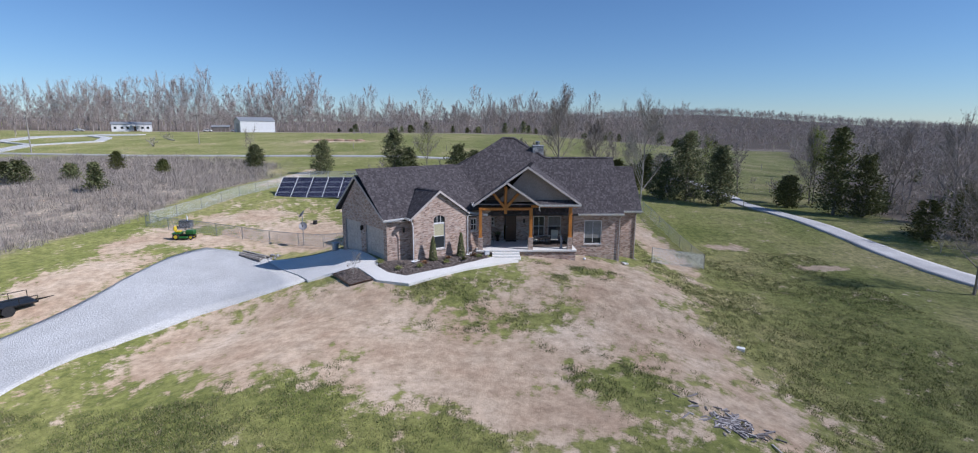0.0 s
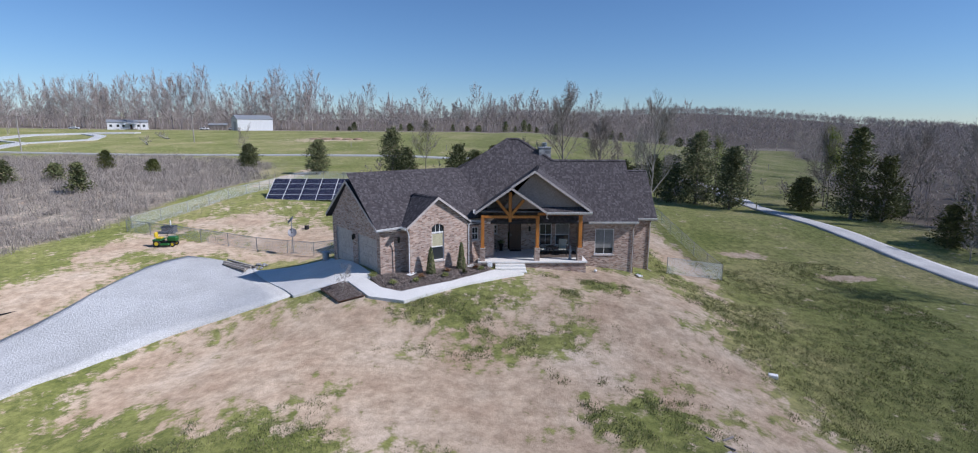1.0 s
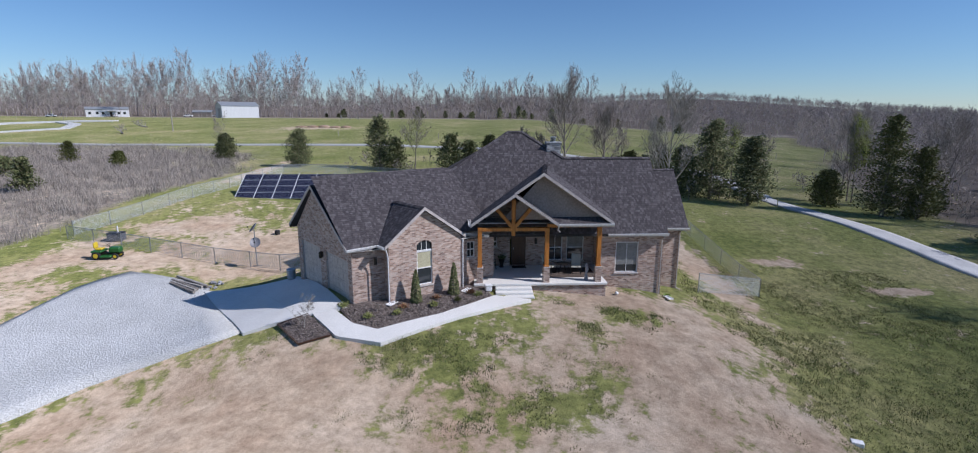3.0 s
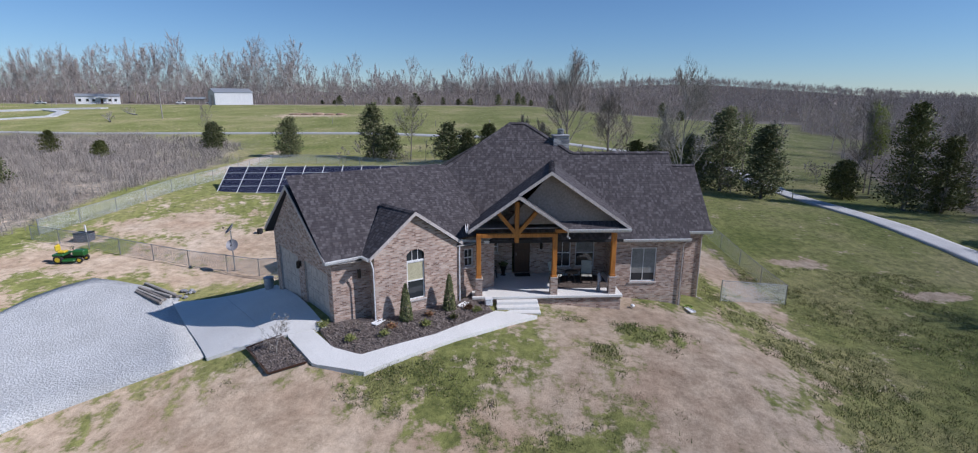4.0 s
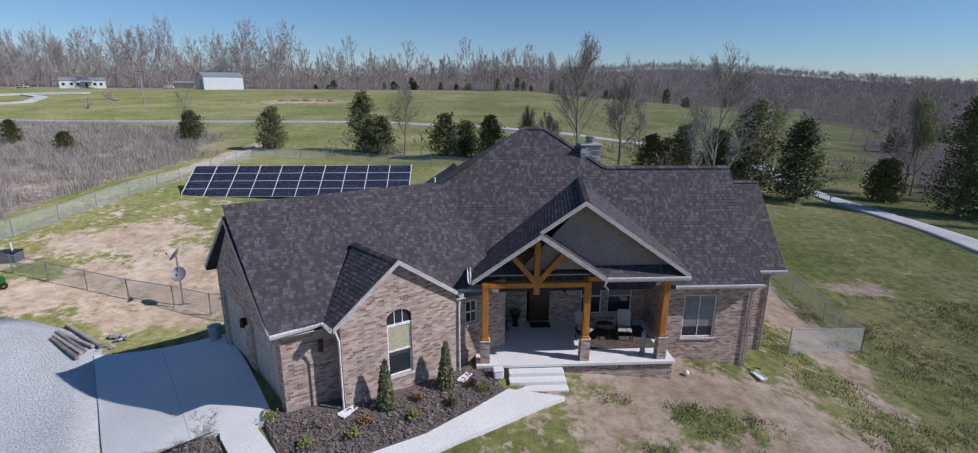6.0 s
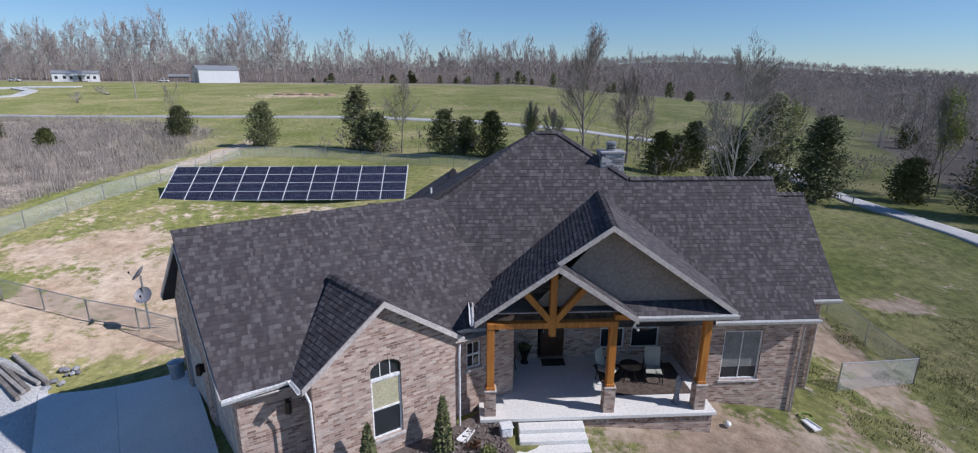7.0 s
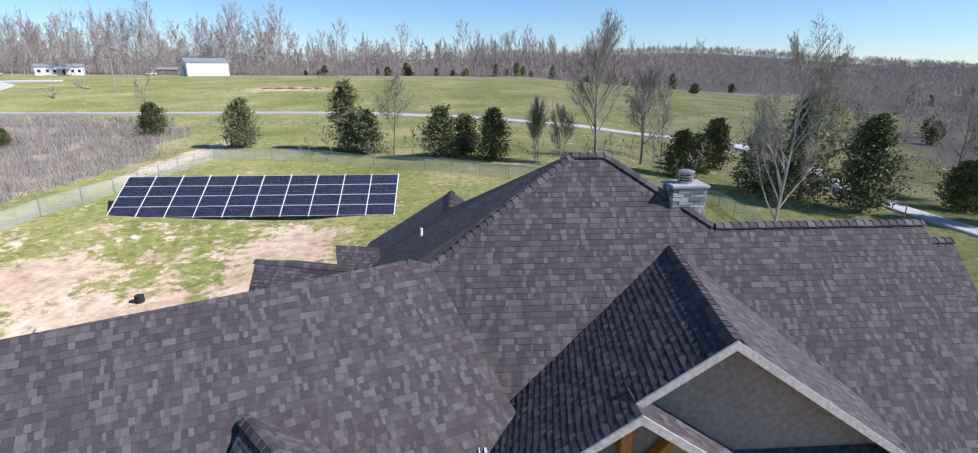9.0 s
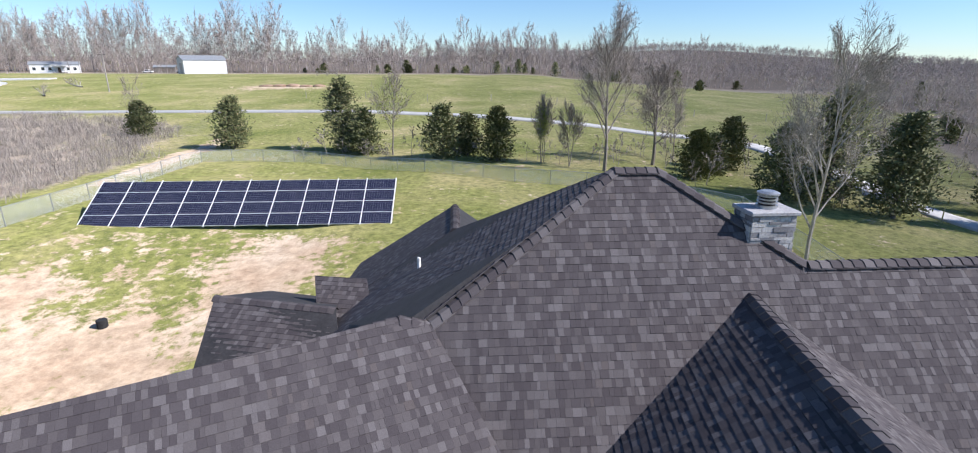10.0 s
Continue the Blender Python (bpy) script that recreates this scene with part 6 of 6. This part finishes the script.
def forest(name, spots, temps, material, label):
    vs, loops, starts, totals, n, at = [], [], [], [], 0, 0
    r = random.Random(99)
    for x, y, s in spots:
        tv, f4, f3 = temps[r.randrange(len(temps))]
        a = r.uniform(0, 6.283)
        c, si = math.cos(a) * s, math.sin(a) * s
        p = np.empty_like(tv)
        p[:, 0] = tv[:, 0] * c - tv[:, 1] * si + x
        p[:, 1] = tv[:, 0] * si + tv[:, 1] * c + y
        p[:, 2] = tv[:, 2] * s + ground(x, y)
        vs.append(p)
        q4 = np.array(f4, dtype=np.int32) + n
        q3 = np.array(f3, dtype=np.int32) + n
        loops += [q4.ravel(), q3.ravel()]
        totals += [np.full(len(q4), 4, dtype=np.int32), np.full(len(q3), 3, dtype=np.int32)]
        n += len(tv)
    v = np.concatenate(vs)
    lo = np.concatenate(loops)
    to = np.concatenate(totals)
    me = bpy.data.meshes.new(name)
    me.vertices.add(len(v))
    me.vertices.foreach_set("co", v.ravel())
    me.loops.add(len(lo))
    me.loops.foreach_set("vertex_index", lo)
    me.polygons.add(len(to))
    me.polygons.foreach_set("loop_start", np.concatenate(([0], np.cumsum(to)[:-1])).astype(np.int32))
    me.polygons.foreach_set("loop_total", to)
    me.update(calc_edges=True)
    me.materials.append(material)
    return tagged(new(name, me), label, "woods", kind="stuff")


TEMPS = [template(200 + k, 1.0 * h, w, 4, 0.055) for k, (h, w) in enumerate(((17, 4.2), (19, 4.6), (15, 4.0), (18, 3.6), (14, 4.6)))]
LOW = [template(230 + k, h, w, 3, 0.062) for k, (h, w) in enumerate(((14, 4.5), (12, 5.0), (15, 4.2)))]
FARLOW = [template(250 + k, h, w, 2, 0.16) for k, (h, w) in enumerate(((13, 5.0), (11, 5.4), (14, 4.6)))]
rf = random.Random(17)
spots = []
for _ in range(230):
    x = rf.uniform(-380, 90)
    y = 285 + rf.random() ** 1.4 * 50 + 0.10 * abs(x + 120)
    spots.append((x, y, rf.uniform(0.85, 1.3) * (1.6 if x < -120 else 1.15)))
for _ in range(30):
    x = rf.uniform(-250, -150)
    spots.append((x, 262 + rf.uniform(-16, 30) + 0.12 * (x + 160), rf.uniform(0.8, 1.15)))
for _ in range(26):
    spots.append((rf.uniform(-260, -175), rf.uniform(120, 215), rf.uniform(0.7, 1.0)))
for _ in range(260):
    x = rf.uniform(-380, 110)
    spots.append((x, 300 + rf.random() * 70 + 0.10 * abs(x + 120), rf.uniform(0.75, 1.1)))
forest("far_woods_row", spots, TEMPS + LOW, WOOD_FAR, "leafless grey-brown woods behind the pasture")
spots = []
while len(spots) < 420:
    x, y = rf.uniform(47, 190), rf.uniform(40, 260)
    if y < 300 - 1.1 * (x - 40) + 200 and x > 47 + max(0, (y - 80)) * 0.42 and not (70 < x < 100 and 150 < y < 215):
        spots.append((x, y, rf.uniform(0.55, 0.85)))
forest("lane_woods", spots, LOW, WOOD_FAR, "dense leafless grey-brown woods across the lane")
spots = []
for _ in range(1900):
    a = rf.uniform(radians(22), radians(150))
    d = 290 + 900 * rf.random() ** 1.2
    x, y = d * math.cos(a), d * math.sin(a)
    if y > 300 + 0.1 * abs(x):
        spots.append((x, y, rf.uniform(0.7, 1.15)))
    elif x > 120 and y > 120:
        spots.append((x, y, rf.uniform(0.6, 0.95)))
for _ in range(2200):
    a, d = radians(rf.uniform(42, 92)), rf.uniform(420, 1150)
    spots.append((d * math.cos(a), d * math.sin(a), rf.uniform(0.6, 1.0)))
forest("hill_woods", spots, FARLOW, WOOD_FAR, "hazy leafless woods on the far hills")


def clump_template(seed, h, rad):
    bm, limbs = cedar_mesh(seed, h, rad, 420, 0.5)
    me = bpy.data.meshes.new("tmp")
    for f in bm.faces:
        c = f.calc_center_median()
        for v in f.verts:
            v.co = c + (v.co - c) * 3.2
    bm.to_mesh(me)
    v = np.array([tuple(q.co) for q in me.vertices])
    f4 = [tuple(p.vertices) for p in me.polygons]
    bm.free()
    limbs.free()
    bpy.data.meshes.remove(me)
    n = len(v)
    return np.vstack([v, [[0, 0, 0], [0.1, 0, 0], [0, 0.1, 1]]]), f4, [(n, n + 1, n + 2)]


CL = [clump_template(300 + k, h, r) for k, (h, r) in enumerate(((6, 2.4), (4.5, 2.4), (7.5, 2.6)))]
spots = []
for _ in range(26):
    spots.append((rf.uniform(-110, 60), 284 + rf.uniform(0, 14), rf.uniform(0.4, 0.9)))
for _ in range(26):
    x = rf.uniform(40, 150)
    spots.append((x, rf.uniform(60, 75) + (x - 40) * rf.uniform(0.2, 1.9), rf.uniform(0.35, 0.8)))
for _ in range(12):
    spots.append((rf.uniform(60, 230), rf.uniform(220, 330), rf.uniform(0.6, 1.0)))
forest("far_cedars", spots, CL, NEEDLE, "dark cedars scattered along the wood edges")
spots = [(rf.uniform(36, 60), rf.uniform(52, 100), rf.uniform(0.10, 0.22)) for _ in range(120)]
spots = [s for s in spots if s[0] > 41.5 + max(0, 60 - s[1]) * 0.2]
spots += [(rf.uniform(-25, 9), rf.uniform(85.5, 90), rf.uniform(0.10, 0.26)) for _ in range(34)] + [(rf.uniform(10, 30), rf.uniform(74, 96), rf.uniform(0.12, 0.3)) for _ in range(30)]
forest("undergrowth", spots, FARLOW, SCRUB, "tangled grey undergrowth along the wood's edge")


# dry brush in the left field
def brush_template(seed, h, w):
    r = random.Random(seed)
    v, f3 = [], []
    for _ in range(26):
        p = Vector((r.gauss(0, w * 0.4), r.gauss(0, w * 0.4), 0))
        q = p + Vector((r.gauss(0, 0.3), r.gauss(0, 0.3), h * r.uniform(0.5, 1.1)))
        a = Vector((r.gauss(0, 1), r.gauss(0, 1), 0)).normalized() * 0.022
        n = len(v)
        v += [tuple(p - a), tuple(p + a), tuple(q)]
        f3.append((n, n + 1, n + 2))
    return np.array(v), [], f3


BR = [brush_template(400 + k, h, w) for k, (h, w) in enumerate(((1.0, 1.4), (0.7, 1.6), (1.4, 1.2)))]


def tuft_field(name, spots, temps, material, label, category):
    vs, fs, n = [], [], 0
    r = random.Random(7)
    for x, y, s in spots:
        tv, _, f3 = temps[r.randrange(len(temps))]
        a = r.uniform(0, 6.283)
        c, si = math.cos(a) * s, math.sin(a) * s
        p = np.empty_like(tv)
        p[:, 0], p[:, 1], p[:, 2] = tv[:, 0] * c - tv[:, 1] * si + x, tv[:, 0] * si + tv[:, 1] * c + y, tv[:, 2] * s + ground(x, y)
        vs.append(p)
        fs.append(np.array(f3, dtype=np.int32) + n)
        n += len(tv)
    v, f = np.concatenate(vs), np.concatenate(fs)
    me = bpy.data.meshes.new(name)
    me.vertices.add(len(v))
    me.vertices.foreach_set("co", v.ravel())
    me.loops.add(f.size)
    me.loops.foreach_set("vertex_index", f.ravel())
    me.polygons.add(len(f))
    me.polygons.foreach_set("loop_start", np.arange(0, f.size, 3, dtype=np.int32))
    me.polygons.foreach_set("loop_total", np.full(len(f), 3, dtype=np.int32))
    me.update(calc_edges=True)
    me.materials.append(material)
    return tagged(new(name, me), label, category, kind="stuff")


spots = []
while len(spots) < 5200:
    x, y = rf.uniform(-140, -39), rf.uniform(25, 122)
    if cover(x, y)[1] > 0.45:
        spots.append((x, y, rf.uniform(0.6, 1.3)))
tuft_field("dry_brush", spots, BR, SCRUB, "thick dry winter brush and dead grass", "brush")


def grass_template(seed, n, h, w):
    r = random.Random(seed)
    v, f3 = [], []
    for _ in range(n):
        p = Vector((r.gauss(0, w), r.gauss(0, w), -0.02))
        q = p + Vector((r.gauss(0, 0.05), r.gauss(0, 0.05), h * r.uniform(0.5, 1.2)))
        a = Vector((r.gauss(0, 1), r.gauss(0, 1), 0)).normalized() * 0.013
        m = len(v)
        v += [tuple(p - a), tuple(p + a), tuple(q)]
        f3.append((m, m + 1, m + 2))
    return np.array(v), [], f3


GT = [grass_template(500 + k, 16, h, w) for k, (h, w) in enumerate(((0.10, 0.16), (0.13, 0.12), (0.08, 0.22)))]
spots = []
rg = random.Random(23)
while len(spots) < 24000:
    x, y = rg.uniform(-24, 30), rg.uniform(9, 50)
    if -11 < x < 11 and 30 < y < 44 and not (x > 2.2 and y < 34.3):
        continue
    if x < -11 and y > 17:
        continue
    b = cover(x, y)[0] + 0.5 * noise.noise((x * 0.55, y * 0.55, 0)) + 0.35 * noise.noise((x * 1.9, y * 1.9, 4))
    if b < 0.42 and rg.random() < 1.0 - 0.5 * smooth(20, 45, y):
        spots.append((x, y, rg.uniform(0.6, 1.3)))
tuft_field("grass", spots, GT, GRASS, "short uneven spring grass with dry blades", "grass")

# ---- shingles, ridge caps ----
def clip(poly, edges):
    """Cuts a polygon of 2D points by the half planes of a convex outline."""
    for (ax, ay), (bx, by) in edges:
        out = []
        for k in range(len(poly)):
            p, q = poly[k], poly[(k + 1) % len(poly)]
            sp = (bx - ax) * (p[1] - ay) - (by - ay) * (p[0] - ax)
            sq = (bx - ax) * (q[1] - ay) - (by - ay) * (q[0] - ax)
            if sp >= 0:
                out.append(p)
            if (sp >= 0) != (sq >= 0):
                t = sp / (sp - sq)
                out.append((p[0] + (q[0] - p[0]) * t, p[1] + (q[1] - p[1]) * t))
        poly = out
        if len(poly) < 3:
            return []
    return poly


rsh = random.Random(31)
singles = []
for pts, wanted in ROOFS:
    if not wanted:
        continue
    P = [Vector(p) for p in pts]
    n = Vector()
    for k in range(1, len(P) - 1):
        n += (P[k] - P[0]).cross(P[k + 1] - P[0])
    n.normalize()
    if n.z < 0:
        n = -n
    across = Vector((0, 0, 1)).cross(n).normalized()
    upward = n.cross(across).normalized()
    flat2 = [((p - P[0]).dot(across), (p - P[0]).dot(upward)) for p in P]
    area = sum(a[0] * b[1] - b[0] * a[1] for a, b in zip(flat2, flat2[1:] + flat2[:1]))
    if area < 0:
        flat2 = flat2[::-1]
    edges = list(zip(flat2, flat2[1:] + flat2[:1]))
    u0, u1 = min(p[0] for p in flat2), max(p[0] for p in flat2)
    w0, w1 = min(p[1] for p in flat2), max(p[1] for p in flat2)
    bm = bmesh.new()
    row, w = 0, w0
    while w < w1:
        u = u0 - rsh.uniform(0, 0.3)
        while u < u1:
            wd = rsh.choice((0.06, 0.08, 0.10, 0.12, 0.15))
            tab = clip([(u, w), (u + wd - 0.002, w), (u + wd - 0.002, w + 0.15), (u, w + 0.15)], edges)
            u += wd
            if not tab:
                continue
            thick = rsh.choice((0.006, 0.008, 0.012))
            base = min(q[1] for q in tab)
            up, lo = [], []
            for a, b in tab:
                rel = (b - w) / 0.15
                g = P[0] + across * a + upward * b
                up.append(g + n * (0.004 + thick * (1 - rel) + 0.002))
                lo.append(g - n * 0.002)
            cx = sum((v.x for v in up)) / len(up)
            cy = sum((v.y for v in up)) / len(up)
            near = -0.35 < cx < 3.1 and 2.2 < cy < 5.2 and zmain(cy) - 0.1 < up[0].z < zmain(cy) + 0.2
            if near and len(singles) < 300 and wd > 0.07:
                b2 = bmesh.new()
                singles.append(b2)
            else:
                b2 = bm
            va = [b2.verts.new(v) for v in up]
            vb = [b2.verts.new(v) for v in lo]
            b2.faces.new(va)
            for k in range(len(va)):
                k2 = (k + 1) % len(va)
                b2.faces.new((va[k], vb[k], vb[k2], va[k2]))
        w += 0.142
        row += 1
    ob = part("shingles", bm, SHINGLE, house, fix=False)
    ob["kind"] = "stuff"
for b2 in singles:
    part("shingle", b2, SHINGLE_ONE, house, fix=False)


def caps(p, q, name="ridge_cap", w=0.15):
    """Overlapping cap shingles bent over a ridge or hip."""
    p, q = Vector(p), Vector(q)
    d = (q - p).normalized()
    side = d.cross(Vector((0, 0, 1))).normalized()
    ln = (q - p).length
    k, t = 0, 0.0
    while t < ln:
        e = min(t + 0.28, ln)
        bm = bmesh.new()
        ring = []
        for s, lift in ((t, 0.045), (e, 0.018)):
            c = p + d * s
            ring.append([bm.verts.new(c + side * a + Vector((0, 0, lift + z))) for a, z in ((-w, -w * 0.62), (-0.05, -0.01), (0.05, -0.01), (w, -w * 0.62))])
            ring.append([bm.verts.new(c + side * a + Vector((0, 0, lift + z - 0.025))) for a, z in ((-w, -w * 0.62), (-0.05, -0.01), (0.05, -0.01), (w, -w * 0.62))])
        for j in range(3):
            bm.faces.new((ring[0][j], ring[0][j + 1], ring[2][j + 1], ring[2][j]))
            bm.faces.new((ring[0][j], ring[1][j], ring[1][j + 1], ring[0][j + 1]))
        for j in (0, 3):
            bm.faces.new((ring[0][j], ring[2][j], ring[3][j], ring[1][j]))
        part(name, bm, SHINGLE_ONE, house)
        t += 0.21


caps(LR, WR)
caps(WR, HB)
caps(HB, PL, "hip_cap")
caps(PL, PR)
caps(RL, PR, "hip_cap")
caps(RL, RR)
caps((10.75, 5.6, 6.15), (12.7, 5.6, 6.15))
caps((BXM, YW, PEAK), (BXB, 4.27, PEAK))
caps(BPK, BBK)
caps(lp(-1.0, 10), lp(-1.0, 14))
caps((-7.1, 8.66, 4.8), (-3.9, 7.75, 4.8))
